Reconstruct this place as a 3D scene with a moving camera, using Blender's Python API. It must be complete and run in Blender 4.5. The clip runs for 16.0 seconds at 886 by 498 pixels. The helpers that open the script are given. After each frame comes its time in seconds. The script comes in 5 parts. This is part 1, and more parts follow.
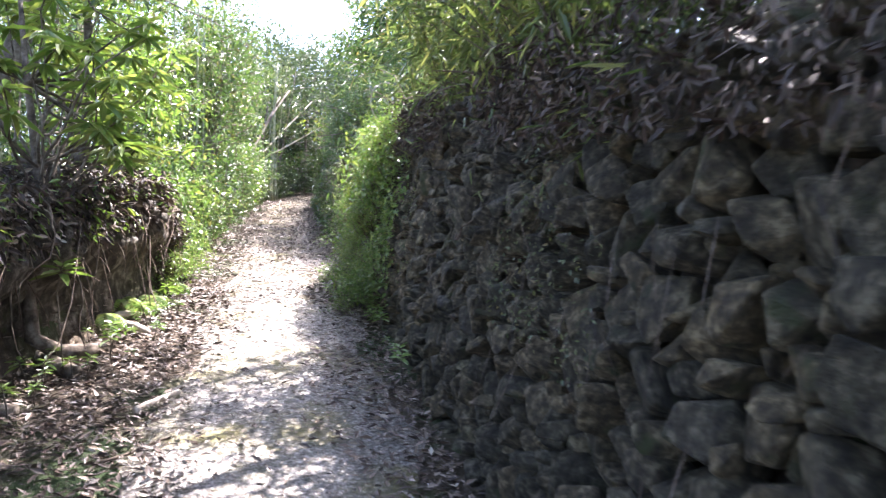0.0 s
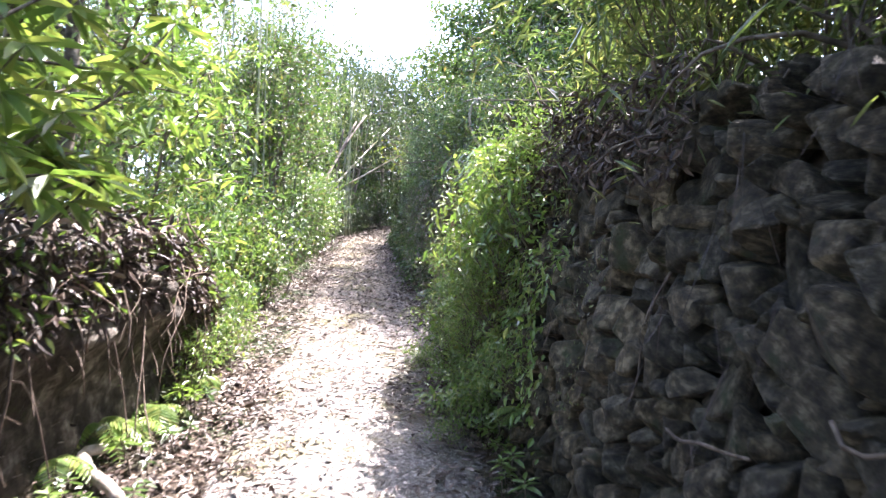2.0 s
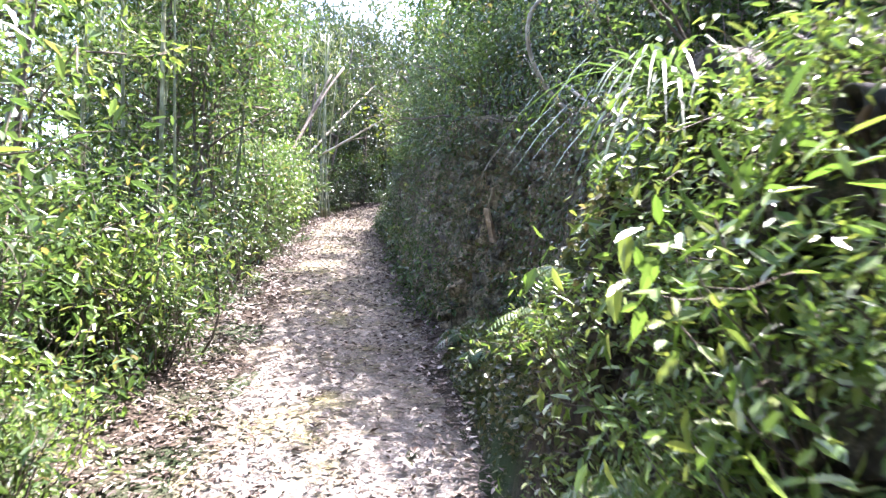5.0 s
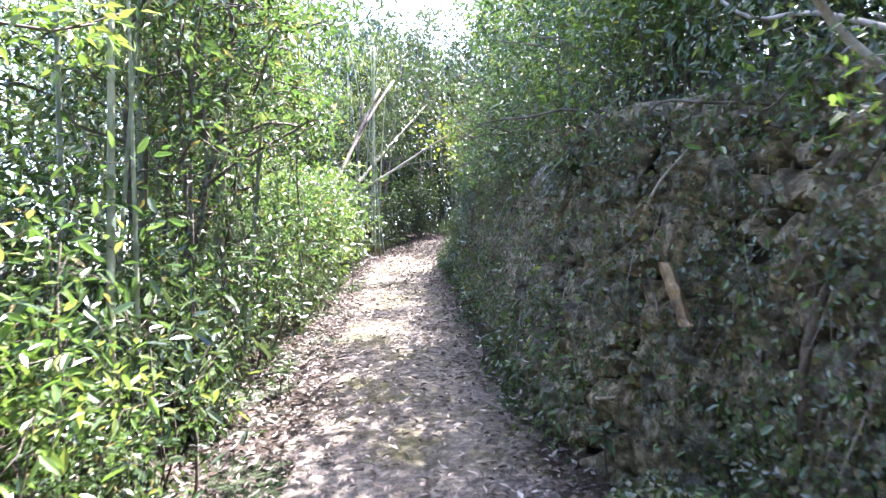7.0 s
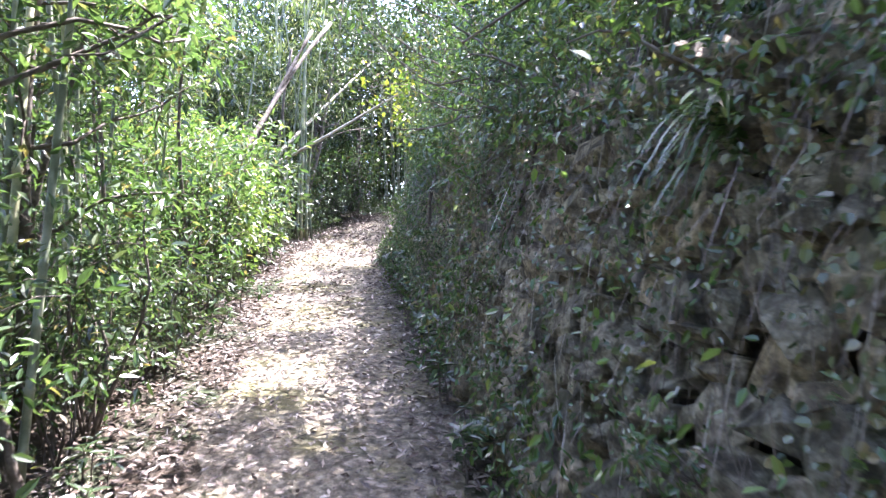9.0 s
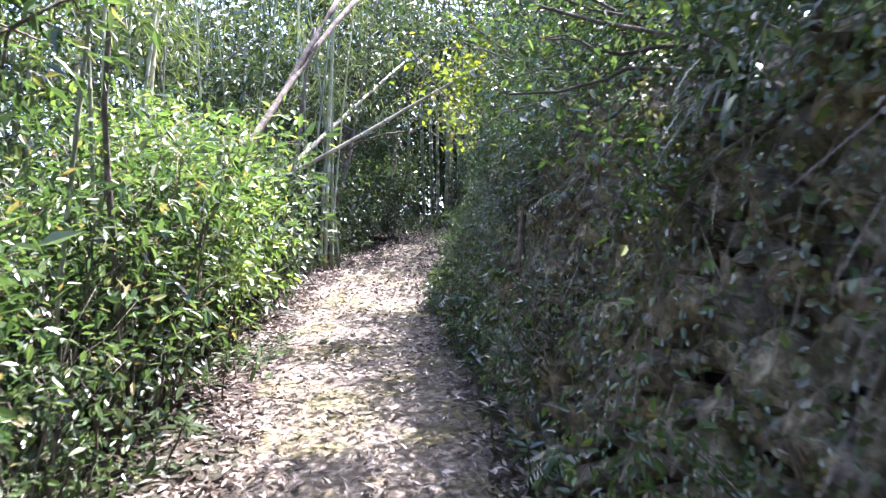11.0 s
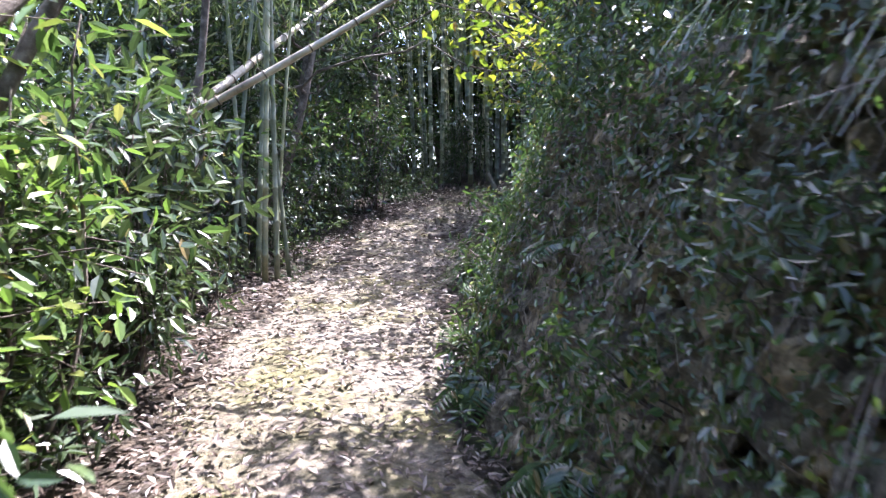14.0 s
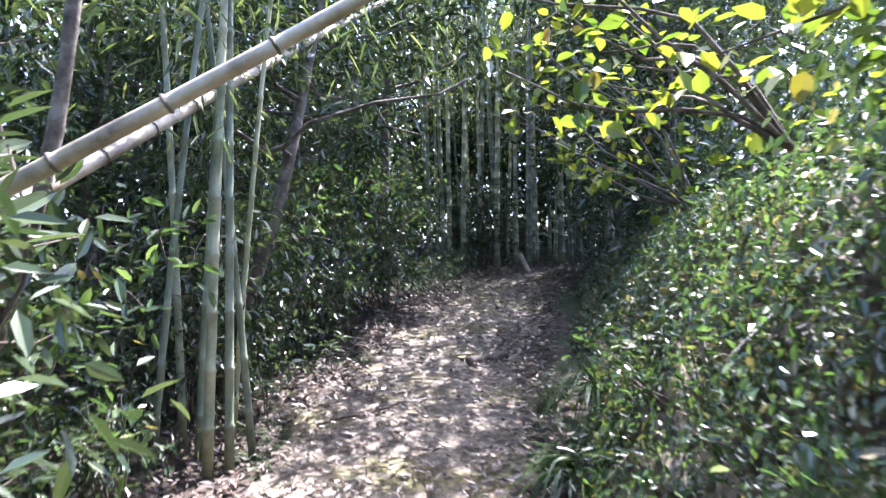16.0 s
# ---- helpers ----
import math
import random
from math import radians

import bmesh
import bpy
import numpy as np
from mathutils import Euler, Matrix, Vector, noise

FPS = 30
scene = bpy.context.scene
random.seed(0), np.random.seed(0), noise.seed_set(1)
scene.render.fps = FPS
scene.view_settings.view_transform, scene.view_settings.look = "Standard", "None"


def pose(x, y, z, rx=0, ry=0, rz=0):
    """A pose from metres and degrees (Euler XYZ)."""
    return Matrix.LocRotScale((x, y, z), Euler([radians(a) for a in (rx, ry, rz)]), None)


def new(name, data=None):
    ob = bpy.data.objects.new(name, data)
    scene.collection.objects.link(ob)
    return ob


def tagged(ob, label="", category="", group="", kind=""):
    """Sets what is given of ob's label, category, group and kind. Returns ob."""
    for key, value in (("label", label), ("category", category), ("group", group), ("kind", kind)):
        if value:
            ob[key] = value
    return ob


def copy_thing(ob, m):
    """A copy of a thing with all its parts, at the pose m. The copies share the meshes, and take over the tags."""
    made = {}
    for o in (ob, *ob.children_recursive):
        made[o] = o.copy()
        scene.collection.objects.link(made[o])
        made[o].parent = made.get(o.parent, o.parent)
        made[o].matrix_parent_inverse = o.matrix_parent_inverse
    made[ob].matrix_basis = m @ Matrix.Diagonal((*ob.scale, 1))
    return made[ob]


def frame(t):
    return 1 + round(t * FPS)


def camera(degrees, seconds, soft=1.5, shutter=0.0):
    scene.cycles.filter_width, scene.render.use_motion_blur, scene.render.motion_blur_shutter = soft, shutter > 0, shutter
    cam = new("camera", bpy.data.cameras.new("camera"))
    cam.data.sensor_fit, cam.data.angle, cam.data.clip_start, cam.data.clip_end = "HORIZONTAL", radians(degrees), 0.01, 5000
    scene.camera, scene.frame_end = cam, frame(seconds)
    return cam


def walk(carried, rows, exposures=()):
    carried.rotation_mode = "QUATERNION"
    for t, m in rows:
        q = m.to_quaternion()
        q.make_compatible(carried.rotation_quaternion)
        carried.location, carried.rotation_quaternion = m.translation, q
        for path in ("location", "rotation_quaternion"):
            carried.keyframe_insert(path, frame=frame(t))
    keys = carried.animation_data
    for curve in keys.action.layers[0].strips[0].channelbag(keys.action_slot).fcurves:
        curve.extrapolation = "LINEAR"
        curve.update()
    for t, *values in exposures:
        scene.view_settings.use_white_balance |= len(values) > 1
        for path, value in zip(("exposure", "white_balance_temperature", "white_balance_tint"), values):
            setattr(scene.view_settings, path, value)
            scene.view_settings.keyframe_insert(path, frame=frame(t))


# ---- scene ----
cam = camera(64.0, 16.0, 1.3, 0.3)
ROWS = [
    (0.0, pose(0.000, 0.000, 1.450, 90.0, 0.0, -12.0)),
    (0.5, pose(0.076, 0.660, 1.513, 89.1, 0.5, -7.5)),
    (1.0, pose(0.038, 1.291, 1.597, 88.0, -2.4, -5.7)),
    (1.5, pose(0.038, 1.946, 1.702, 89.2, 0.1, -1.8)),
    (2.0, pose(-0.025, 2.560, 1.817, 92.3, -0.7, -6.2)),
    (2.5, pose(-0.002, 3.221, 1.891, 92.6, 3.1, -6.0)),
    (3.0, pose(-0.028, 3.860, 1.996, 90.2, -2.0, -6.4)),
    (3.5, pose(0.010, 4.442, 2.069, 92.4, -0.1, -5.3)),
    (6.0, pose(-0.026, 7.606, 2.479, 88.3, 1.2, -9.8)),
    (6.5, pose(-0.047, 8.211, 2.553, 90.9, 4.7, -8.2)),
    (7.0, pose(-0.081, 8.862, 2.636, 91.8, 2.8, -3.2)),
    (7.5, pose(-0.046, 9.478, 2.710, 94.5, 3.7, -12.0)),
    (8.0, pose(-0.026, 10.128, 2.763, 89.6, 0.4, -8.8)),
    (10.5, pose(-0.046, 13.328, 3.131, 90.4, 0.6, -8.1)),
    (11.0, pose(-0.073, 13.990, 3.160, 90.9, 0.2, -6.1)),
    (11.5, pose(-0.092, 14.650, 3.242, 91.6, -0.3, -9.1)),
    (12.0, pose(-0.084, 15.291, 3.279, 89.6, 1.8, -7.3)),
    (12.5, pose(-0.088, 15.905, 3.389, 88.4, 0.5, -9.8)),
    (13.0, pose(-0.022, 16.531, 3.449, 87.5, 2.8, -10.6)),
    (13.5, pose(-0.018, 17.195, 3.582, 86.6, -1.6, -10.6)),
    (14.0, pose(0.069, 17.818, 3.649, 86.5, 0.6, -7.5)),
    (14.5, pose(0.032, 18.459, 3.745, 86.1, -0.7, -8.2)),
    (15.0, pose(0.049, 19.114, 3.804, 86.2, 2.3, -10.1)),
    (15.5, pose(-0.028, 19.730, 3.930, 88.6, -1.7, -9.5)),
    (16.0, pose(0.051, 20.346, 4.004, 91.9, 0.6, -7.4)),
]
walk(cam, ROWS, ((0, 3.2, 6100, 23), (3.5, 3.15, 6100, 26), (7, 3.45, 5800, 25), (9.5, 3.4, 5750, 26), (11, 3.05, 5750, 27), (13, 2.85, 5750, 28), (14.5, 2.8, 5650, 25), (16, 3.15, 5650, 25)))

# world, sun, exposure
SUN_AZ, SUN_EL = 42.0, 60.0       # degrees to the right of the walk's heading, and up
world = bpy.data.worlds.new("sky")
scene.world = world
world.use_nodes = True
wn = world.node_tree.nodes
sky = wn.new("ShaderNodeTexSky")
sky.sky_type = "NISHITA"
sky.sun_disc = False
sky.sun_elevation, sky.sun_rotation = radians(SUN_EL), radians(SUN_AZ)
sky.air_density, sky.dust_density = 1.0, 2.5
world.node_tree.links.new(sky.outputs[0], wn["Background"].inputs[0])
wn["Background"].inputs[1].default_value = 0.15
sun = new("sun", bpy.data.lights.new("sun", "SUN"))
sun.data.energy, sun.data.angle, sun.data.color = 5.0, radians(0.5), (1.0, 0.94, 0.84)
sun.rotation_euler = (radians(90 - SUN_EL), 0, radians(180 - SUN_AZ))

# ---------------------------------------------------------------- materials
def nodes_of(name):
    m = bpy.data.materials.new(name)
    m.use_nodes = True
    nt = m.node_tree
    return m, nt, nt.nodes["Principled BSDF"], nt.nodes["Material Output"]


def add(nt, kind, **values):
    n = nt.nodes.new(kind)
    for k, v in values.items():
        n.inputs[k].default_value = v
    return n


def ramp(nt, source, stops):
    r = nt.nodes.new("ShaderNodeValToRGB")
    while len(r.color_ramp.elements) < len(stops):
        r.color_ramp.elements.new(0.5)
    for e, (p, c) in zip(r.color_ramp.elements, stops):
        e.position, e.color = p, (*c, 1)
    nt.links.new(source, r.inputs[0])
    return r


def noise_of(nt, scale, detail=4, rough=0.6, coords="Object"):
    tc = nt.nodes.new("ShaderNodeTexCoord")
    n = add(nt, "ShaderNodeTexNoise", Scale=scale, Detail=detail, Roughness=rough)
    nt.links.new(tc.outputs[coords], n.inputs["Vector"])
    return n


def mix(nt, fac, a, b, how="MIX"):
    m = nt.nodes.new("ShaderNodeMix")
    m.data_type, m.blend_type = "RGBA", how
    for sock, v in ((m.inputs[0], fac), (m.inputs[6], a), (m.inputs[7], b)):
        if isinstance(v, (int, float)):
            sock.default_value = v
        elif isinstance(v, tuple):
            sock.default_value = (*v, 1)
        else:
            nt.links.new(v, sock)
    return m.outputs[2]


def bump(nt, bsdf, height, strength, distance):
    b = add(nt, "ShaderNodeBump", Strength=strength, Distance=distance)
    nt.links.new(height, b.inputs["Height"])
    nt.links.new(b.outputs[0], bsdf.inputs["Normal"])


def leaf_material(name, stops, rough=0.38, through_light=0.45, tint=(1.12, 1.2, 0.68)):
    """Living or dead leaf: colour by leaf, gloss, and light that comes through the blade."""
    m, nt, p, out = nodes_of(name)
    geo = nt.nodes.new("ShaderNodeNewGeometry")
    col = ramp(nt, geo.outputs["Random Per Island"], stops).outputs[0]
    spots = noise_of(nt, 9.0, 3)
    col = mix(nt, 0.35, col, ramp(nt, spots.outputs[0], [(0.3, (0.45, 0.45, 0.4)), (0.7, (1, 1, 1))]).outputs[0], "MULTIPLY")
    nt.links.new(col, p.inputs["Base Color"])
    p.inputs["Roughness"].default_value = rough
    p.inputs["Specular IOR Level"].default_value = 0.7 if through_light else 0.4
    if through_light:
        tr = nt.nodes.new("ShaderNodeBsdfTranslucent")
        nt.links.new(mix(nt, 1.0, col, tint, "MULTIPLY"), tr.inputs[0])
        sh = add(nt, "ShaderNodeMixShader", Fac=through_light)
        nt.links.new(p.outputs[0], sh.inputs[1])
        nt.links.new(tr.outputs[0], sh.inputs[2])
        nt.links.new(sh.outputs[0], out.inputs[0])
    return m


def rough_material(name, stops, scale, bump_scale, strength, distance, rough=0.9, coords="Object", moss=None, per_object=False, spec=0.3):
    m, nt, p, out = nodes_of(name)
    n = noise_of(nt, scale, 6, 0.65, coords)
    col = ramp(nt, n.outputs[0], [(0.5 + (p - 0.52) * 0.62, c) for p, c in stops]).outputs[0]
    if per_object:
        info = nt.nodes.new("ShaderNodeObjectInfo")
        col = mix(nt, 1.0, col, ramp(nt, info.outputs["Random"], [(0, (0.6, 0.62, 0.62)), (0.5, (1, 0.97, 0.9)), (1, (1.35, 1.2, 1.0))]).outputs[0], "MULTIPLY")
    if per_object is None:
        geo = nt.nodes.new("ShaderNodeNewGeometry")
        col = mix(nt, 1.0, col, ramp(nt, geo.outputs["Random Per Island"], [(0, (0.6, 0.62, 0.62)), (0.5, (1, 0.97, 0.9)), (1, (1.35, 1.2, 1.0))]).outputs[0], "MULTIPLY")
    if moss:
        mn = noise_of(nt, moss[0], 5, 0.6, coords)
        col = mix(nt, ramp(nt, mn.outputs[0], [(moss[1], (0, 0, 0)), (moss[1] + 0.12, (1, 1, 1))]).outputs[0], col, moss[2])
    nt.links.new(col, p.inputs["Base Color"])
    p.inputs["Roughness"].default_value = rough
    p.inputs["Specular IOR Level"].default_value = spec
    b = noise_of(nt, bump_scale, 6, 0.7, coords)
    bump(nt, p, b.outputs[0], strength, distance)
    return m


LEAF_MID = leaf_material("leaf_mid_green", [(0, (0.04, 0.075, 0.026)), (0.5, (0.066, 0.118, 0.04)), (0.9, (0.105, 0.155, 0.056)), (1, (0.2, 0.155, 0.065))], 0.24, 0.4)
LEAF_DARK = leaf_material("leaf_dark_glossy", [(0, (0.032, 0.055, 0.026)), (0.6, (0.055, 0.083, 0.038)), (1, (0.085, 0.115, 0.05))], 0.22, 0.26)
LEAF_BRIGHT = leaf_material("leaf_bright_young", [(0, (0.095, 0.17, 0.036)), (0.6, (0.145, 0.222, 0.055)), (1, (0.23, 0.265, 0.075))], 0.28, 0.38)
LEAF_YELLOW = leaf_material("leaf_yellowing", [(0, (0.06, 0.11, 0.02)), (0.5, (0.13, 0.18, 0.03)), (0.9, (0.22, 0.24, 0.035)), (1, (0.16, 0.10, 0.04))], 0.42, 0.48, (1.15, 1.15, 0.5))
LEAF_BAMBOO = leaf_material("leaf_bamboo", [(0, (0.075, 0.11, 0.038)), (0.6, (0.13, 0.17, 0.062)), (1, (0.23, 0.225, 0.095))], 0.32, 0.46)
LEAF_IVY = leaf_material("leaf_wall_creeper", [(0, (0.05, 0.07, 0.03)), (0.5, (0.095, 0.118, 0.046)), (0.8, (0.145, 0.155, 0.062)), (1, (0.22, 0.165, 0.09))], 0.34, 0.34)
LEAF_DEAD = leaf_material("leaf_dead_litter", [(0, (0.05, 0.033, 0.022)), (0.35, (0.105, 0.074, 0.053)), (0.7, (0.2, 0.153, 0.118)), (0.92, (0.33, 0.273, 0.222)), (1, (0.5, 0.44, 0.375))], 0.45, 0.0)
LEAF_DEAD_DARK = leaf_material("leaf_dead_brown", [(0, (0.02, 0.012, 0.008)), (0.6, (0.05, 0.03, 0.021)), (1, (0.14, 0.10, 0.075))], 0.55, 0.0)
# Near wall's shade is partly in the darker colour of STONE and STONE_NEAR.
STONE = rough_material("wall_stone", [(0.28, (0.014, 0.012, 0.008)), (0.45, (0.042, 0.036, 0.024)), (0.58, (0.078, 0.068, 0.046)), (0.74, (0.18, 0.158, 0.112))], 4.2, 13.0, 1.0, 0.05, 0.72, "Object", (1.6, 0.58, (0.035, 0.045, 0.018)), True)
STONE_NEAR = rough_material("wall_stone_shaded", [(0.28, (0.014, 0.012, 0.008)), (0.45, (0.042, 0.036, 0.024)), (0.58, (0.078, 0.068, 0.046)), (0.74, (0.18, 0.158, 0.112))], 19, 46, 1.0, 0.03, 0.7, "Object", (6, 0.58, (0.035, 0.045, 0.018)), None)
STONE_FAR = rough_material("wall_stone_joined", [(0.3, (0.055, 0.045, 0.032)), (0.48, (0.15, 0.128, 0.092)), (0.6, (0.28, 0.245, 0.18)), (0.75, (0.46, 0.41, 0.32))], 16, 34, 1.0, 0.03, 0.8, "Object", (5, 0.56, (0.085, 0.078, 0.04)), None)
EARTH = rough_material("dark_earth", [(0.3, (0.02, 0.016, 0.011)), (0.6, (0.055, 0.042, 0.03)), (0.8, (0.1, 0.08, 0.06))], 6, 45, 0.8, 0.02, 0.95)
BANK_EARTH = rough_material("pale_bank_earth", [(0.3, (0.02, 0.017, 0.013)), (0.5, (0.055, 0.046, 0.036)), (0.62, (0.11, 0.096, 0.078)), (0.78, (0.24, 0.22, 0.185))], 7, 22, 1.0, 0.04, 0.95, moss=(4, 0.6, (0.045, 0.06, 0.022)))
FLOOR_EARTH = rough_material("forest_floor", [(0.3, (0.02, 0.016, 0.01)), (0.55, (0.05, 0.038, 0.026)), (0.75, (0.1, 0.078, 0.055))], 14, 60, 0.9, 0.02, 0.95, moss=(0.9, 0.47, (0.03, 0.05, 0.016)))
def path_material():
    """Worn gravel that gives way, further up, to brown mossy earth."""
    m, nt, p, out = nodes_of("worn_path")
    grain = noise_of(nt, 42, 6, 0.7)
    gravel = ramp(nt, grain.outputs[0], [(0.36, (0.055, 0.05, 0.042)), (0.48, (0.15, 0.137, 0.122)), (0.56, (0.25, 0.232, 0.208)), (0.64, (0.46, 0.435, 0.4))]).outputs[0]
    soil = noise_of(nt, 20, 6, 0.7)
    earth = ramp(nt, soil.outputs[0], [(0.36, (0.04, 0.033, 0.023)), (0.5, (0.12, 0.10, 0.072)), (0.64, (0.27, 0.235, 0.18))]).outputs[0]
    moss = noise_of(nt, 1.7, 5, 0.65)
    green = ramp(nt, soil.outputs[0], [(0.36, (0.045, 0.042, 0.014)), (0.64, (0.15, 0.135, 0.045))]).outputs[0]
    place_of = nt.nodes.new("ShaderNodeTexCoord")
    split = nt.nodes.new("ShaderNodeSeparateXYZ")
    nt.links.new(place_of.outputs["Object"], split.inputs[0])
    wander = nt.nodes.new("ShaderNodeMath")
    wander.operation = "MULTIPLY_ADD"
    nt.links.new(moss.outputs[0], wander.inputs[0])
    wander.inputs[1].default_value = 9.0
    nt.links.new(split.outputs[1], wander.inputs[2])
    span = add(nt, "ShaderNodeMapRange", **{"From Min": 11.0, "From Max": 18.0})
    nt.links.new(wander.outputs[0], span.inputs["Value"])
    col = mix(nt, span.outputs[0], gravel, earth)
    col = mix(nt, ramp(nt, moss.outputs[0], [(0.46, (0, 0, 0)), (0.62, (0.85, 0.85, 0.85))]).outputs[0], col, green)
    nt.links.new(col, p.inputs["Base Color"])
    p.inputs["Roughness"].default_value = 0.8
    p.inputs["Specular IOR Level"].default_value = 0.3
    bump(nt, p, noise_of(nt, 60, 6, 0.7).outputs[0], 1.0, 0.012)
    return m


GRAVEL = path_material()
BARK = rough_material("grey_brown_bark", [(0.3, (0.045, 0.035, 0.026)), (0.55, (0.11, 0.09, 0.07)), (0.78, (0.2, 0.175, 0.145))], 14, 40, 0.8, 0.01, 0.9)
BARK_PALE = rough_material("pale_dry_wood", [(0.3, (0.18, 0.15, 0.12)), (0.55, (0.34, 0.30, 0.25)), (0.78, (0.5, 0.46, 0.40))], 10, 50, 0.6, 0.006, 0.7)
CULM = rough_material("bamboo_culm", [(0.3, (0.10, 0.125, 0.075)), (0.5, (0.2, 0.225, 0.145)), (0.75, (0.36, 0.37, 0.27))], 4, 30, 0.3, 0.003, 0.45, per_object=True, spec=0.5)
CULM_DRY = rough_material("bamboo_culm_dry", [(0.3, (0.15, 0.12, 0.08)), (0.5, (0.33, 0.28, 0.19)), (0.75, (0.5, 0.44, 0.33))], 5, 30, 0.35, 0.004, 0.45, spec=0.5)
TAN_WOOD = rough_material("tan_broken_wood", [(0.3, (0.09, 0.06, 0.035)), (0.55, (0.24, 0.165, 0.09)), (0.8, (0.4, 0.3, 0.18))], 12, 40, 0.5, 0.006, 0.8)
DARK_PIPE = rough_material("dark_pipe", [(0.3, (0.02, 0.02, 0.02)), (0.7, (0.05, 0.05, 0.05))], 12, 40, 0.1, 0.002, 0.5)
ROOT = rough_material("root_brown", [(0.3, (0.04, 0.028, 0.02)), (0.6, (0.10, 0.075, 0.055)), (0.8, (0.18, 0.14, 0.11))], 18, 50, 0.5, 0.004, 0.9)

# ---------------------------------------------------------------- shape of the land
GRADE = 0.125
rng = np.random.default_rng(7)


def path_centre(y):
    return np.interp(y, [-30, 0, 22, 23, 24.5, 26.3, 29, 31.5, 34, 40, 60], [-0.1, -0.08, -0.08, 0.08, 0.38, 0.85, 1.75, 2.9, 4.4, 9, 26])


def along(y):
    """Height of the path's middle."""
    return GRADE * np.clip(y, -14, 46)


def wall_foot(y):
    return np.interp(y, [-20, 8.7, 9.3, 11.85, 12.4, 13.6, 21.5, 23.5, 26, 29, 31.5, 36], [0.78, 0.78, 1.28, 1.22, 0.82, 0.68, 0.70, 1.15, 1.95, 2.85, 4.2, 7.5])


def wall_batter(y):
    return np.interp(y, [-20, 8.7, 9.6, 11.6, 12.4, 14, 17, 20, 21.5, 23.5, 27], [0.15, 0.15, 0.16, 0.16, 0.2, 0.2, 0.24, 0.28, 0.36, 0.55, 0.9])


def debris(x, y):
    """The fallen end of the wall: a ramp of rubble and earth in front of the set-back stretch."""
    return np.interp(y, [8.5, 8.75, 9.1, 10.0, 10.6, 11.8, 12.2], [0, 1.45, 1.2, 0.6, 0.32, 0.22, 0]) * np.clip((x - 0.70) / 0.22, 0, 1) ** 0.7


def bank_foot(y):
    return np.interp(y, [2.4, 4.2, 5.5, 6.8, 8.6], [-1.75, -1.62, -1.42, -1.22, -1.22])


def wall_top(y):
    return np.interp(y, [-20, 0, 4, 8, 12, 18, 21, 23, 26, 30], [1.8, 1.82, 1.85, 1.8, 1.9, 1.75, 1.6, 1.3, 1.0, 0.5])


def land(x, y):
    """Height of the ground anywhere; arrays in, array out."""
    x, y = np.asarray(x, float), np.asarray(y, float)
    u = x - path_centre(y)
    z = along(y)
    top = wall_foot(y) + wall_batter(y) * wall_top(y) + 0.10
    behind = np.clip((x - top) / 0.10, 0, 1)
    z = z + behind * (wall_top(y) + np.clip(x - top, 0, 5) * 0.32 + np.clip(x - top - 5, 0, 30) * 0.12)
    out = np.clip(-u - 0.85, 0, None)
    bank = np.interp(y, [-30, 2.0, 3.4, 7.3, 8.3, 12], [0.9, 0.8, 1.15, 1.15, 0.25, 0.12])
    z = z + bank * np.clip((bank_foot(y) - 0.18 - x) / 0.25, 0, 1) - 0.10 * np.clip(out - 4, 0, 60)
    z = z + debris(x, y) * (1 - behind)
    return z + 0.05 * np.sin(x * 1.7 + y * 0.9) * np.clip(out, 0, 1)


# ---------------------------------------------------------------- builders
def link_mesh(name, verts, faces, material, parent=None, label="", smooth=True):
    """verts (n, 3) array; faces (m, k) array."""
    me = bpy.data.meshes.new(name)
    verts, faces = np.asarray(verts, np.float32), np.asarray(faces, np.int32)
    me.vertices.add(len(verts))
    me.vertices.foreach_set("co", verts.ravel())
    me.loops.add(faces.size)
    me.loops.foreach_set("vertex_index", faces.ravel())
    me.polygons.add(len(faces))
    me.polygons.foreach_set("loop_start", np.arange(0, faces.size, faces.shape[1], dtype=np.int32))
    me.update(calc_edges=True)
    me.polygons.foreach_set("use_smooth", np.full(len(faces), smooth))
    me.materials.append(material)
    ob = new(name, me)
    if parent is not None:
        ob.parent = parent
    if label:
        ob["label"] = label
    return ob


def unit(v):
    return v / np.maximum(np.linalg.norm(v, axis=1, keepdims=True), 1e-9)


LANCE = ((0.0, 0.0), (0.32, 0.42), (0.72, 0.33), (1.0, 0.0))
BROAD = ((0.0, 0.0), (0.22, 0.5), (0.6, 0.5), (1.0, 0.0))


SIMPLE = ((0.0, 0.0), (0.4, 0.45), (1.0, 0.0))


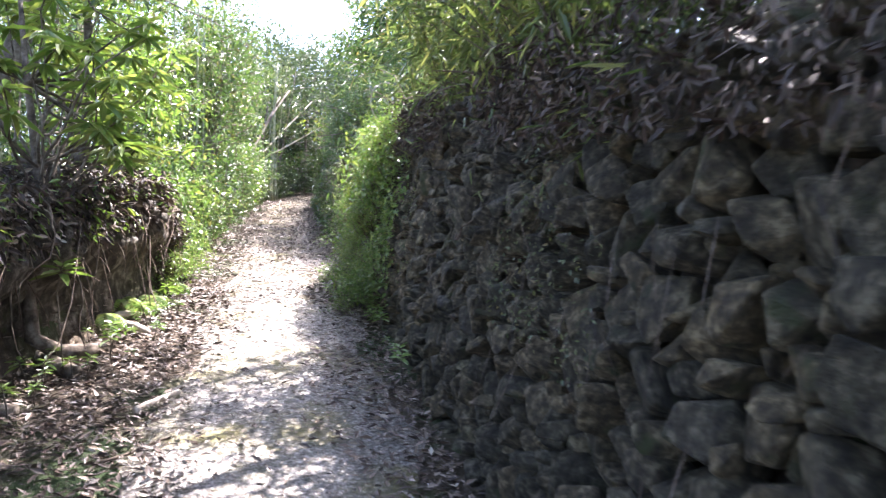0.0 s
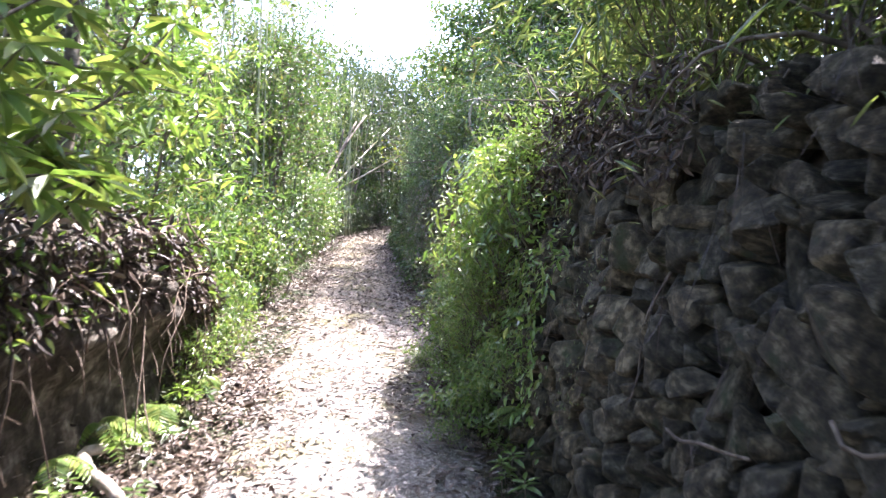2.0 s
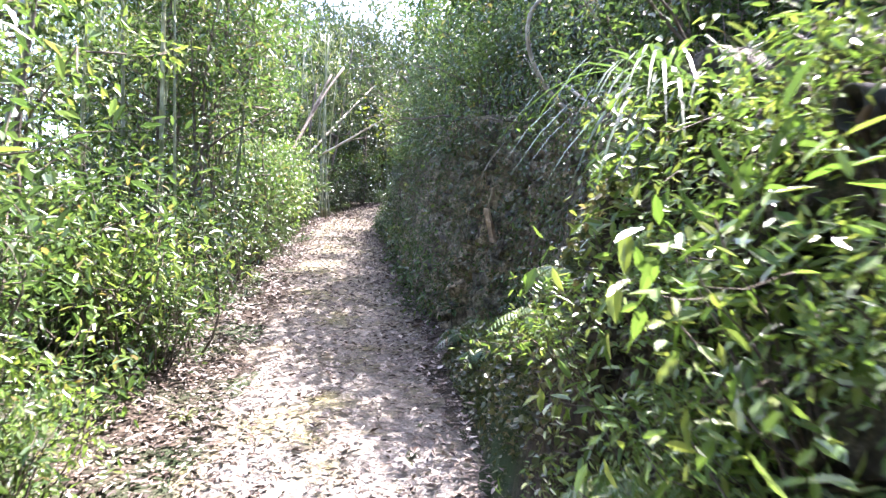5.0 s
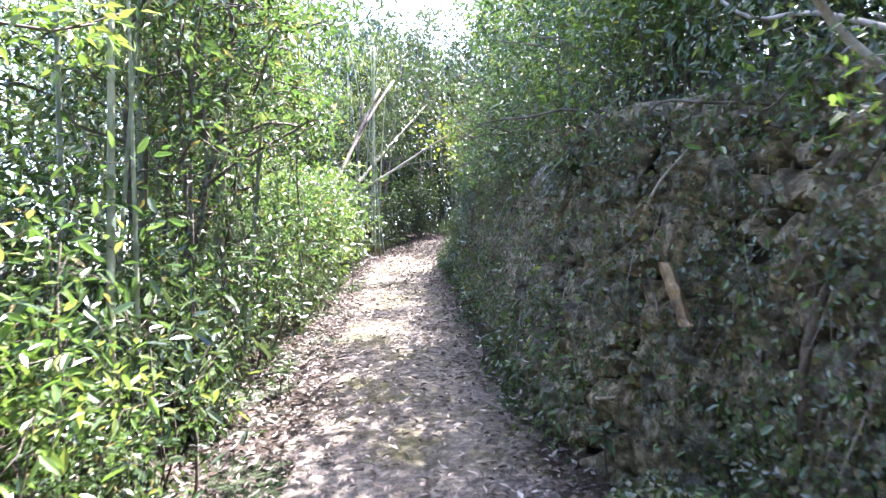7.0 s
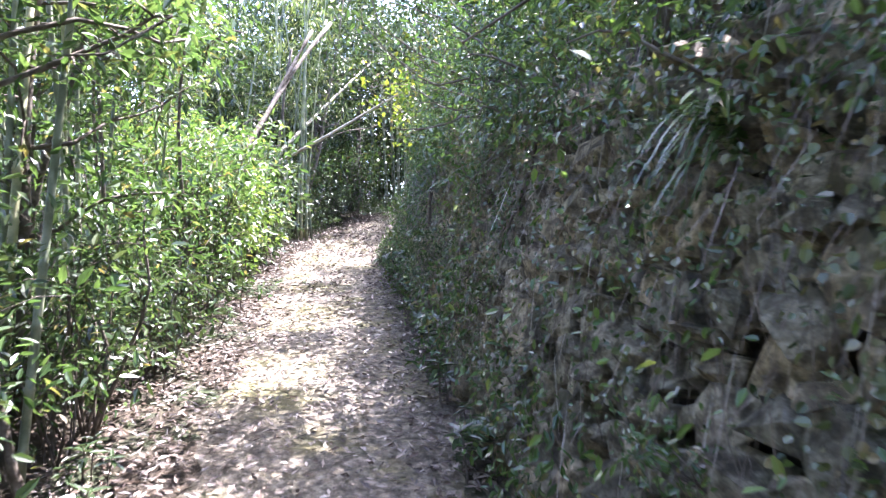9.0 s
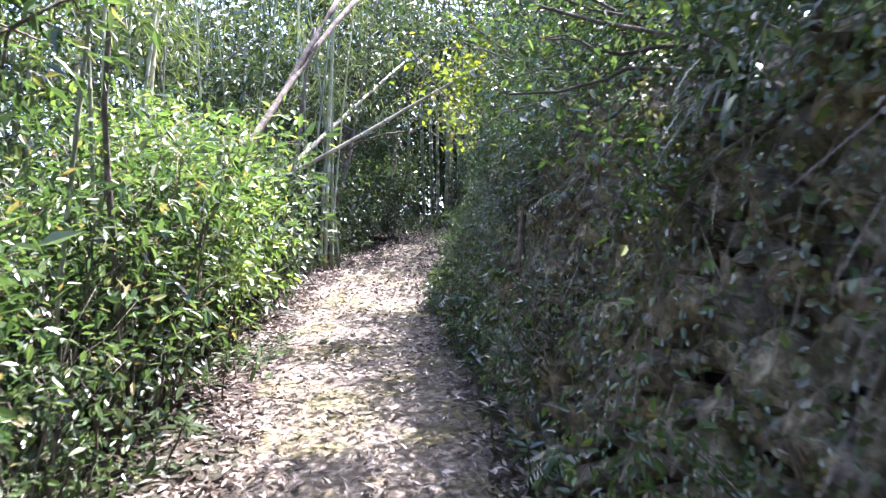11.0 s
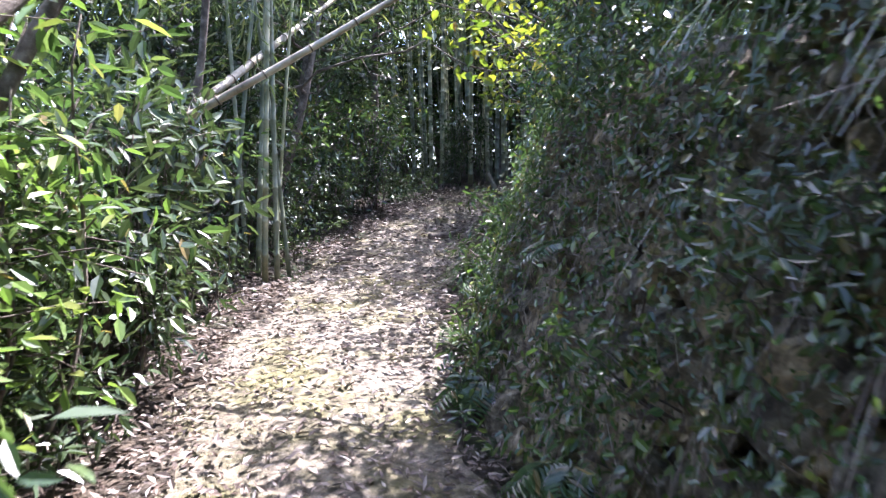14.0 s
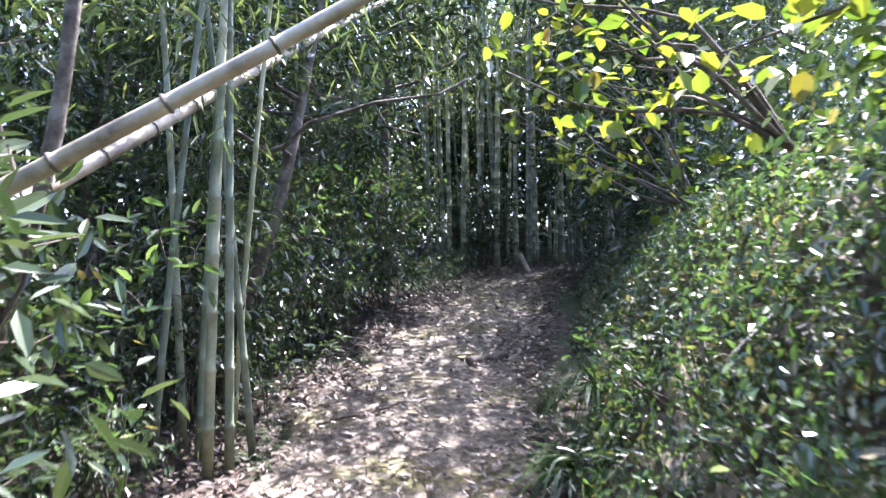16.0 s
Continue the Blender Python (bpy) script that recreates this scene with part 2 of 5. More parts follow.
def leaf_arrays(pos, way, up, length, width, outline=LANCE, fold=0.25, droop=0.15):
    """Folded leaf blades of two quads each."""
    n = len(pos)
    d = unit(way)
    s = unit(np.cross(d, up))
    w = np.cross(s, d)
    L, W = np.broadcast_to(length, n)[:, None], np.broadcast_to(width, n)[:, None]

    def at(a, b):
        return pos + d * L * a + s * W * b + w * (abs(b) * W * fold - droop * L * a * a)
    if len(outline) == 3:
        (a0, _), (a1, b1), (a2, _) = outline
        v = np.stack([at(a0, 0), at(a1, b1), at(a2, 0), at(a1, -b1)], 1).reshape(-1, 3)
        return v, np.arange(n)[:, None] * 4 + np.array([0, 1, 2, 3])
    (a0, _), (a1, b1), (a2, b2), (a3, _) = outline
    v = np.stack([at(a0, 0), at(a1, b1), at(a2, b2), at(a3, 0), at(a2, -b2), at(a1, -b1)], 1).reshape(-1, 3)
    base = np.arange(n)[:, None] * 6
    f = np.concatenate([base + np.array([0, 1, 2, 3]), base + np.array([3, 4, 5, 0])])
    return v, f


def leaves(name, pos, way, up, length, width, material, parent=None, outline=LANCE, fold=0.25, droop=0.15, label=""):
    v, f = leaf_arrays(pos, way, up, length, width, outline, fold, droop)
    return link_mesh(name, v, f, material, parent, label, smooth=False)


def tube_arrays(points, radii, sides=7):
    p = np.asarray(points, float)
    r = np.broadcast_to(radii, len(p))
    t = unit(np.gradient(p, axis=0))
    ref = np.tile([0.31, 0.17, 0.0], (len(p), 1)) + np.array([0, 0, 1.0]) * (np.abs(t[:, 2:3]) < 0.8)
    a = unit(np.cross(t, ref))
    b = np.cross(t, a)
    ang = np.linspace(0, 2 * np.pi, sides, endpoint=False)
    v = (p[:, None] + r[:, None, None] * (np.cos(ang)[None, :, None] * a[:, None] + np.sin(ang)[None, :, None] * b[:, None])).reshape(-1, 3)
    f = []
    for i in range(len(p) - 1):
        for j in range(sides):
            k = (j + 1) % sides
            f.append((i * sides + j, i * sides + k, (i + 1) * sides + k, (i + 1) * sides + j))
    e = (len(p) - 1) * sides
    for j in range(1, sides - 2, 2):
        f.append((0, j + 2, j + 1, j))
        f.append((e, e + j, e + j + 1, e + j + 2))
    return v, f


def tubes(name, lines, material, parent=None, sides=6, label=""):
    """Several tapered round limbs in one mesh: lines of (points, radii)."""
    vs, fs, n = [], [], 0
    for pts, rad in lines:
        v, f = tube_arrays(pts, rad, sides)
        vs.append(v)
        fs.append(np.array(f) + n)
        n += len(v)
    return link_mesh(name, np.concatenate(vs), np.concatenate(fs), material, parent, label)


def bend(a, b, n=7, sag=0.0, wobble=0.05):
    """Points from a to b with a random wander."""
    a, b = np.asarray(a, float), np.asarray(b, float)
    s = np.linspace(0, 1, n)[:, None]
    p = a + (b - a) * s
    p[:, 2] -= sag * 4 * (s * (1 - s))[:, 0]
    length = np.linalg.norm(b - a)
    k = rng.normal(0, wobble * length, (3, 3))
    return p + sum(k[i] * np.sin(np.pi * (i + 1) * s) / (i + 1) for i in range(3))


def clear_of_way(pos, base):
    """True where a leaf keeps out of the strip that walkers brush free."""
    w = pos + np.asarray(base)
    h = w[:, 2] - along(w[:, 1])
    return (np.abs(w[:, 0] - path_centre(w[:, 1])) > 0.5) | (h > 2.4) | (h < 0.3)


def thing(name, at, label, category, group="", kind=""):
    ob = new(name)
    ob.location = at
    ob.empty_display_size = 0.1
    return tagged(ob, label, category, group, kind)


def spray(tips, per, reach, length, spread=1.0, lift=0.2):
    """Leaves round twig ends: positions, ways, ups, lengths."""
    tips = np.asarray(tips, float)
    n = len(tips) * per
    c = np.repeat(tips, per, 0)
    d = unit(rng.normal(0, 1, (n, 3)) * [1, 1, 0.6] + [0, 0, lift])
    pos = c + d * (rng.random((n, 1)) ** 0.6) * reach
    way = unit(d * spread + rng.normal(0, 0.5, (n, 3)) + [0, 0, -0.25])
    up = unit(rng.normal(0, 0.45, (n, 3)) + [0, 0, 1])
    return pos, way, up, length * rng.uniform(0.6, 1.25, n)


def shrub(name, at, height, radius, stems, count, leaf, material, label, category="shrub", group="", aspect=0.38, outline=LANCE,
          bark=BARK, thick=0.012, lean=(0, 0), low=0.25, clump=9, reach=0.16):
    """A woody plant: stems that part from one foot, side twigs, and leaves round the twig ends."""
    x, y = at
    z = float(land(x, y)) - 0.04
    ob = thing(name, (x, y, z), label, category, group)
    limbs, tips = [], []
    for i in range(stems):
        lines = []
        limbs.append(lines)
        a = rng.uniform(0, 2 * np.pi)
        r = radius * math.sqrt(rng.random())
        end = np.array([math.cos(a) * r + lean[0], math.sin(a) * r + lean[1], height * rng.uniform(0.7, 1.0)])
        foot = np.array([math.cos(a), math.sin(a), 0]) * min(0.12, radius * 0.2) * rng.random()
        p = bend(foot, end, 8, -0.05 * height, 0.05)
        lines.append((p, np.linspace(thick, thick * 0.25, 8) * rng.uniform(0.7, 1.3)))
        for k in range(max(3, int(count / clump / stems / 1.3))):
            s = rng.uniform(low, 1.0)
            q = p[min(6, int(s * 7))] + (p[min(7, int(s * 7) + 1)] - p[min(6, int(s * 7))]) * rng.random()
            e = q + rng.normal(0, 1, 3) * [radius * 0.42, radius * 0.42, 0.09 * height] + [0, 0, 0.04 * height]
            e[2] = max(e[2], 0.05)
            if k % 3 == 0:
                lines.append((bend(q, e, 4, 0, 0.06), np.linspace(thick * 0.35, thick * 0.12, 4)))
            tips.append(e)
            tips.append((q + e) / 2)
    tips = np.array(tips)
    per = max(2, round(count / len(tips)))
    pos, way, up, length = spray(tips, per, reach, leaf)
    for group_of in limbs:
        tubes("stem", group_of, bark, ob, 4)
    leaves("crown", pos, way, up, length, length * aspect, material, ob, outline)
    return ob


def tree(name, at, height, crown, low, count, leaf, material, label, trunk=0.08, lean=(0, 0), group="", aspect=0.42, outline=SIMPLE, limbs=11, bark=BARK):
    """A tree: a tapered trunk, limbs that part from it, and foliage in clumps round the limb ends."""
    x, y = at
    ob = thing(name, (x, y, float(land(x, y)) - 0.08), label, "tree", group)
    p = bend((0, 0, 0), (lean[0], lean[1], height * 0.93), 12, 0, 0.025)
    rad = trunk * np.linspace(1, 0.18, 12)
    rad[0] *= 1.5
    tubes("trunk", [(p, rad)], bark, ob, 9)
    tips = []
    for i in range(limbs):
        s = low / height + (1 - low / height) * (i + rng.random()) / limbs
        k = min(10, int(s * 11))
        q = p[k] + (p[k + 1] - p[k]) * (s * 11 - k)
        a = i * 2.4 + rng.normal(0, 0.4)
        reach = crown * rng.uniform(0.55, 1.0) * (1.15 - 0.75 * abs(s - 0.55))
        e = q + np.array([math.cos(a) * reach, math.sin(a) * reach, reach * rng.uniform(0.1, 0.55)])
        line = bend(q, e, 6, 0, 0.07)
        lines = [(line, np.linspace(rad[k] * 0.5, 0.006, 6))]
        for j in range(6):
            b = line[rng.integers(2, 6)]
            t = b + rng.normal(0, 1, 3) * [crown * 0.2, crown * 0.2, crown * 0.14]
            if j < 3:
                lines.append((bend(b, t, 3, 0, 0.08), np.linspace(0.007, 0.003, 3)))
            tips += [t, (b + t) / 2, b + rng.normal(0, 0.1, 3)]
        tubes("limb", lines, bark, ob, 4)
    per = max(2, round(count / len(tips)))
    pos, way, up, length = spray(tips, per, crown * 0.2, leaf)
    free = clear_of_way(pos, ob.location)
    pos, way, up, length = pos[free], way[free], up[free], length[free]
    leaves("crown", pos, way, up, length, length * aspect, material, ob, outline)
    return ob


# ---------------------------------------------------------------- ground and path
def spaced(dense_lo, dense_hi, step, far):
    core = list(np.arange(dense_lo, dense_hi + 1e-6, step))
    left, right, s, a, b = [], [], step, dense_lo, dense_hi
    while b < far or a > -far:
        s *= 1.35
        a, b = a - s, b + s
        left.append(a)
        right.append(b)
    return np.array(left[::-1] + core + right)


def grid_faces(nx, ny):
    i, j = np.meshgrid(np.arange(nx - 1), np.arange(ny - 1), indexing="ij")
    a = (i * ny + j).ravel()
    return np.stack([a, a + ny, a + ny + 1, a + 1], 1)


def ripple(x, y, amount):
    return amount * (np.sin(x * 9.1 + 1.3 * np.sin(y * 4.3)) * np.sin(y * 7.7 + np.sin(x * 5.2)) + 0.6 * np.sin(x * 21 + y * 17) * np.sin(y * 23 - x * 9))


def build_ground():
    xs, ys = spaced(-4.2, 5.2, 0.09, 900), spaced(-2.0, 36.0, 0.14, 900)
    X, Y = np.meshgrid(xs, ys, indexing="ij")
    Z = land(X, Y) + ripple(X, Y, 0.014)
    ob = link_mesh("ground", np.stack([X, Y, Z], -1).reshape(-1, 3), grid_faces(len(xs), len(ys)), FLOOR_EARTH)
    tagged(ob, "brown forest floor of earth and rotting leaves", "ground", kind="structure")


def build_path():
    us, ys = np.linspace(-1, 1, 25), np.arange(-3, 32.6, 0.08)
    U, Y = np.meshgrid(us, ys, indexing="ij")
    half = 0.74 + 0.06 * np.sin(Y * 2.1) + 0.04 * np.sin(Y * 5.3 + 1) + 0.02 * np.sin(Y * 13)
    half = half * np.interp(Y, [-3, 28, 32.6], [1, 1, 0.45])
    X = path_centre(Y) + U * half
    Z = along(Y) + 0.024 - 0.045 * np.abs(U) ** 6 - 0.012 * np.exp(-((np.abs(U) - 0.5) / 0.2) ** 2) + ripple(X, Y, 0.004)
    ob = link_mesh("path", np.stack([X, Y, Z], -1).reshape(-1, 3), grid_faces(len(us), len(ys)), GRAVEL)
    tagged(ob, "worn grey gravel footpath with mossy middle strip", "path", kind="structure")


build_ground()
build_path()


# ---------------------------------------------------------------- stone wall
def stone_mesh(seed, worn=True):
    """An angular field stone about 1 across, with worn edges."""
    r = np.random.default_rng(seed)
    bm = bmesh.new()
    p = unit(r.normal(0, 1, (13, 3)))
    p = np.sign(p) * np.abs(p) ** 0.75
    p = p / np.abs(p).max(0) * 0.5
    for c in p:
        bm.verts.new(c)
    bmesh.ops.convex_hull(bm, input=bm.verts[:])
    for v in [v for v in bm.verts if not v.link_faces]:
        bm.verts.remove(v)
    bmesh.ops.dissolve_limit(bm, angle_limit=radians(14), verts=bm.verts[:], edges=bm.edges[:])
    if worn:
        bmesh.ops.bevel(bm, geom=bm.edges[:], offset=0.032, segments=1, affect="EDGES", profile=0.5)
    bmesh.ops.triangulate(bm, faces=bm.faces[:])
    bmesh.ops.recalc_face_normals(bm, faces=bm.faces[:])
    bm.edges.index_update()
    sharp = np.array([e.calc_face_angle(0) > radians(14) for e in bm.edges])
    me = bpy.data.meshes.new("stone")
    bm.to_mesh(me)
    bm.free()
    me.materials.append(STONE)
    me.polygons.foreach_set("use_smooth", np.full(len(me.polygons), False))
    me.edges.foreach_set("use_edge_sharp", sharp)
    v = np.array([x.co for x in me.vertices])
    f = np.array([list(q.vertices) for q in me.polygons])
    return me, v, f


def wall_stones(y0, y1, size, seed):
    """Places of rubble stones: (y, h, height, width, depth, turn), thrown one by one and kept where there is room."""
    r = np.random.default_rng(seed)
    n = int((y1 - y0) * 2.0 / (size * size) * 14)
    ys, hs = r.uniform(y0, y1, n), r.uniform(-0.06, 1.95, n)
    rad = size * np.sort(r.choice([0.36, 0.44, 0.56, 0.74, 0.98], n, p=[0.3, 0.28, 0.2, 0.14, 0.08]) * r.uniform(0.85, 1.1, n))[::-1]
    rad = rad[np.argsort(np.arange(n) + r.uniform(0, n * 0.25, n))]
    kept, cells = [], {}
    for y, h, q in zip(ys, hs, rad):
        if h + q * 0.5 > wall_top(y):
            continue
        i, j = int(y / 0.36), int(h / 0.36)
        near = [k for a in (-1, 0, 1) for b in (-1, 0, 1) for k in cells.get((i + a, j + b), ())]
        if all((y - k[0]) ** 2 + (h - k[1]) ** 2 > (0.83 * (q + k[2])) ** 2 for k in near):
            kept.append((y, h, q))
            cells.setdefault((i, j), []).append((y, h, q))
    out = []
    for y, h, q in kept:
        long = r.uniform(0.95, 1.45)
        out.append((y, h, 2.1 * q / long ** 0.5, 2.1 * q * long ** 0.55, r.uniform(0.18, 0.26), r.normal(0, 38)))
    return out


def stone_pose(s, r):
    y, h, tall, w, d, turn = s
    x = float(wall_foot(y) + wall_batter(y) * h) + 0.10 + r.uniform(-0.045, 0.04)
    z = float(along(y)) + h
    return (pose(x, y, z, turn, r.normal(0, 8) + 8, r.normal(0, 9)) @ Matrix.Diagonal((d, w * 1.12, tall * 1.12, 1)))


def build_wall():
    ys = np.arange(-6, 27, 0.2)
    hs = np.linspace(-0.1, 1, 9)
    Y, Hh = np.meshgrid(ys, hs, indexing="ij")
    h = np.where(Hh < 0, -0.1, Hh * wall_top(Y))
    X = wall_foot(Y) + wall_batter(Y) * h + 0.19 + ripple(Y * 1.1, h * 2, 0.02)
    core = link_mesh("wall_dry_stone", np.stack([X, Y, along(Y) + h], -1).reshape(-1, 3), grid_faces(len(ys), len(hs)), EARTH)
    tagged(core, "old dry rubble retaining wall of grey mossy stones", "stone wall", kind="structure")
    return core


WALL = build_wall()

# ---------------------------------------------------------------- earth bank beside the path
def build_bank():
    ys = np.arange(2.4, 8.6, 0.07)
    prof = np.array([(-0.15, -0.12), (-0.17, 0.10), (-0.19, 0.24), (-0.18, 0.40), (-0.10, 0.52), (0.02, 0.66), (0.03, 0.82), (-0.02, 0.95), (-0.13, 1.06), (-0.35, 1.14), (-0.7, 1.16), (-1.2, 1.1), (-1.3, 0.7)])
    s = np.linspace(0, len(prof) - 1, 49)
    px, ph = np.interp(s, np.arange(len(prof)), prof[:, 0]), np.interp(s, np.arange(len(prof)), prof[:, 1])
    Y, PX = np.meshgrid(ys, px, indexing="ij")
    PH = np.broadcast_to(ph, Y.shape)
    swell = np.interp(Y, [2.4, 3.2, 4.5, 6.8, 7.7, 8.6], [0.1, 0.9, 1.17, 1.17, 0.9, 0.05])
    foot = bank_foot(Y)
    lump = 0.07 * np.sin(Y * 5.1 + PH * 6) * np.sin(PH * 9 + Y * 2) + 0.04 * np.sin(Y * 13 + PH * 19 + 2 * np.sin(Y * 4)) * np.sin(PH * 27 - Y * 8) + 0.03 * np.sin(Y * 31 - PH * 14) * np.sin(Y * 7 + PH * 41)
    X = foot + PX * swell + lump * np.clip(PH, 0, 1)
    Z = along(Y) + PH * swell - 0.02 + 0.03 * np.sin(Y * 7 + PX * 5)
    ob = link_mesh("bank_earth", np.stack([X, Y, Z], -1).reshape(-1, 3), grid_faces(len(ys), len(px))[:, ::-1], BANK_EARTH)
    tagged(ob, "undercut bank of pale earth and roots beside the path", "earth bank", kind="structure")


build_bank()


# ---------------------------------------------------------------- stuff: creepers, thickets, litter
def stuff(ob, label, category):
    return tagged(ob, label, category, kind="stuff")


def on_wall(n, y0, y1, h0, h1, proud=0.05):
    y, h = rng.uniform(y0, y1, n), rng.uniform(h0, h1, n)
    h = h * wall_top(y)
    x = wall_foot(y) + wall_batter(y) * h - rng.random(n) ** 2 * proud - 0.03
    return np.stack([x, y, along(y) + h], 1), h


def patchy(p, scale, seed):
    """Soft random field 0..1 over points."""
    r = np.random.default_rng(seed)
    v = np.zeros(len(p))
    for i in range(7):
        k = unit(r.normal(0, 1, (1, 3)))[0] * scale * (1 + i * 0.5)
        v += np.sin(p @ k + r.uniform(0, 6.28)) / (1 + i * 0.4)
    return 0.5 + 0.5 * np.tanh(v * 0.8)


def creeper(name, n, y0, y1, h0, h1, size, material, label, keep=0.5, seed=1, proud=0.07, outline=BROAD, aspect=0.75, bulge=0.0, facing=(-0.8, -0.15, 0.6), thin=None):
    p, h = on_wall(n, y0, y1, h0, h1, proud)
    p = p[patchy(p, 2.2, seed) > 1 - keep - 0.6 * (h / wall_top(p[:, 1]) - 0.5)]
    p[:, 0] -= np.clip((p[:, 2] - along(p[:, 1])) / wall_top(p[:, 1]) - 0.6, 0, 1) * rng.random(len(p)) * bulge
    m = len(p)
    way = unit(rng.normal(0, 0.75, (m, 3)) + [-0.45, -0.1, -0.6])
    up = unit(rng.normal(0, 0.7, (m, 3)) + list(facing))
    L = size * rng.uniform(0.5, 1.3, m)
    if thin:
        stay = patchy(p, 2.2, seed) > 1 - thin - 0.6 * ((p[:, 2] - along(p[:, 1])) / wall_top(p[:, 1]) - 0.5)
        p, way, up, L = p[stay], way[stay], up[stay], L[stay]
    return stuff(leaves(name, p, way, up, L, L * aspect, material, None, outline), label, "creeper")


creeper("wall_creeper", 9000, 2.0, 9.4, 0.0, 0.95, 0.02, LEAF_IVY, "small dark creeper leaves clinging to the stone wall", 0.26, 3, 0.05, LANCE, 0.5, thin=0.15)
creeper("wall_creeper", 3600, 5.6, 9.0, 0.0, 1.0, 0.05, LEAF_BRIGHT, "young bright green creeper on the stone wall", 0.4, 33, 0.22, LANCE, 0.42, 0.0, (-0.3, -0.1, 1.0))
creeper("wall_creeper", 10000, 9.0, 12.6, 0.0, 1.1, 0.028, LEAF_IVY, "dense green creeper covering the set-back wall", 0.44, 4, 0.14, bulge=0.15, thin=0.28)
creeper("wall_creeper", 16000, 12.2, 25.0, 0.0, 1.15, 0.026, LEAF_IVY, "dense green creeper covering the old wall", 0.5, 5, 0.12, bulge=0.2, thin=0.26)
creeper("wall_creeper", 12000, 23.5, 31.0, 0.0, 1.2, 0.05, LEAF_IVY, "green creeper covering the low bank", 0.75, 55, 0.12)
creeper("wall_creeper", 3500, 12.0, 25.0, 0.0, 1.1, 0.032, LEAF_MID, "green creeper shoots among the smaller leaves", 0.38, 61, 0.12, BROAD, 0.6, 0.3)
creeper("wall_creeper", 8000, 21.0, 26.5, 0.1, 1.2, 0.04, LEAF_MID, "glossy leaves shining on the low bank", 0.75, 62, 0.2, LANCE, 0.5, 0.2, (-0.1, -0.15, 1.0))
creeper("wall_creeper", 1200, 10.0, 25.5, 0.0, 1.05, 0.042, LEAF_DARK, "larger glossy leaves among the wall creeper", 0.5, 6, 0.14, LANCE, 0.4, 0.0, (-0.3, -0.15, 1.0))
creeper("dead_creeper", 5200, 0.3, 7.5, 0.84, 1.08, 0.05, LEAF_DEAD_DARK, "withered brown leaves hanging over the wall top", 0.5, 7, 0.12, LANCE, 0.35)
creeper("dead_creeper", 3600, 9.0, 24.0, 0.1, 1.0, 0.035, LEAF_DEAD, "withered brown leaves among the wall creeper", 0.45, 8, 0.1, LANCE, 0.35)


def hanging_strands(n, y0, y1, leaf, material, label, seed):
    """Creeper strands that hang down the wall face, each a chain of small leaves."""
    p, h = on_wall(n, y0, y1, 0.25, 1.12, 0.12)
    p = p[patchy(p, 2.6, seed) > 0.42]
    pos, way = [], []
    for q in p:
        m = rng.integers(9, 20)
        s = np.linspace(0, 1, m)[:, None]
        end = np.array([-rng.uniform(0.0, 0.08), rng.normal(0, 0.09), -rng.uniform(0.15, 0.5)])
        line = q + end * s + np.array([-0.05, 0, 0]) * np.sin(np.pi * s) + rng.normal(0, 0.008, (m, 3))
        line[:, 2] = np.maximum(line[:, 2], along(line[:, 1]) + 0.05)
        side = np.where(np.arange(m) % 2, 1.0, -1.0)[:, None]
        pos.append(line)
        way.append(np.array([[-0.35, 0.0, -0.5]]) + side * np.array([[0.1, 0.8, 0.0]]) + rng.normal(0, 0.3, (m, 3)))
    pos, way = np.concatenate(pos), unit(np.concatenate(way))
    m = len(pos)
    L = leaf * rng.uniform(0.6, 1.3, m)
    stuff(leaves("hanging_creeper", pos, way, unit(rng.normal(0, 0.5, (m, 3)) + [-0.5, -0.1, 0.7]), L, L * 0.5, material, None, LANCE), label, "creeper")


hanging_strands(420, 9.0, 17.0, 0.034, LEAF_MID, "green creeper strands hanging down the wall", 81)
hanging_strands(520, 14.0, 25.0, 0.034, LEAF_IVY, "grey-green creeper strands hanging down the wall", 82)
hanging_strands(200, 17.0, 25.0, 0.04, LEAF_DARK, "glossy creeper strands hanging down the wall", 83)
hanging_strands(190, 5.8, 9.0, 0.05, LEAF_BRIGHT, "young bright creeper strands hanging down the wall", 84)


creeper("overhanging_creeper", 12000, 9.6, 21.5, 0.85, 1.5, 0.036, LEAF_MID, "dark leafy creeper overhanging the wall top", 0.6, 85, 0.2, LANCE, 0.5, 0.5)
creeper("overhanging_creeper", 6000, 9.6, 21.5, 0.9, 1.6, 0.042, LEAF_DARK, "glossy leaves overhanging the wall top", 0.6, 86, 0.2, LANCE, 0.42, 0.5)


def dry_stems(n, y0, y1, label, material):
    """Thin withered stalks that hang down over the wall."""
    p, h = on_wall(n, y0, y1, 0.35, 1.1, 0.12)
    way = unit(rng.normal(0, 0.28, (n, 3)) + [-0.12, 0, -1])
    L = rng.uniform(0.15, 0.5, n)
    stuff(leaves("dry_stalks", p, way, unit(rng.normal(0, 0.3, (n, 3)) + [-1, -0.3, 0.2]), L, 0.004, material, None, LANCE, 0.3, 0.0), label, "dry stalks")


dry_stems(220, 0.5, 9.5, "withered brown stalks hanging over the stone wall", LEAF_DEAD_DARK)
dry_stems(2600, 9.0, 24.5, "withered brown stalks hanging among the wall creeper", LEAF_DEAD)


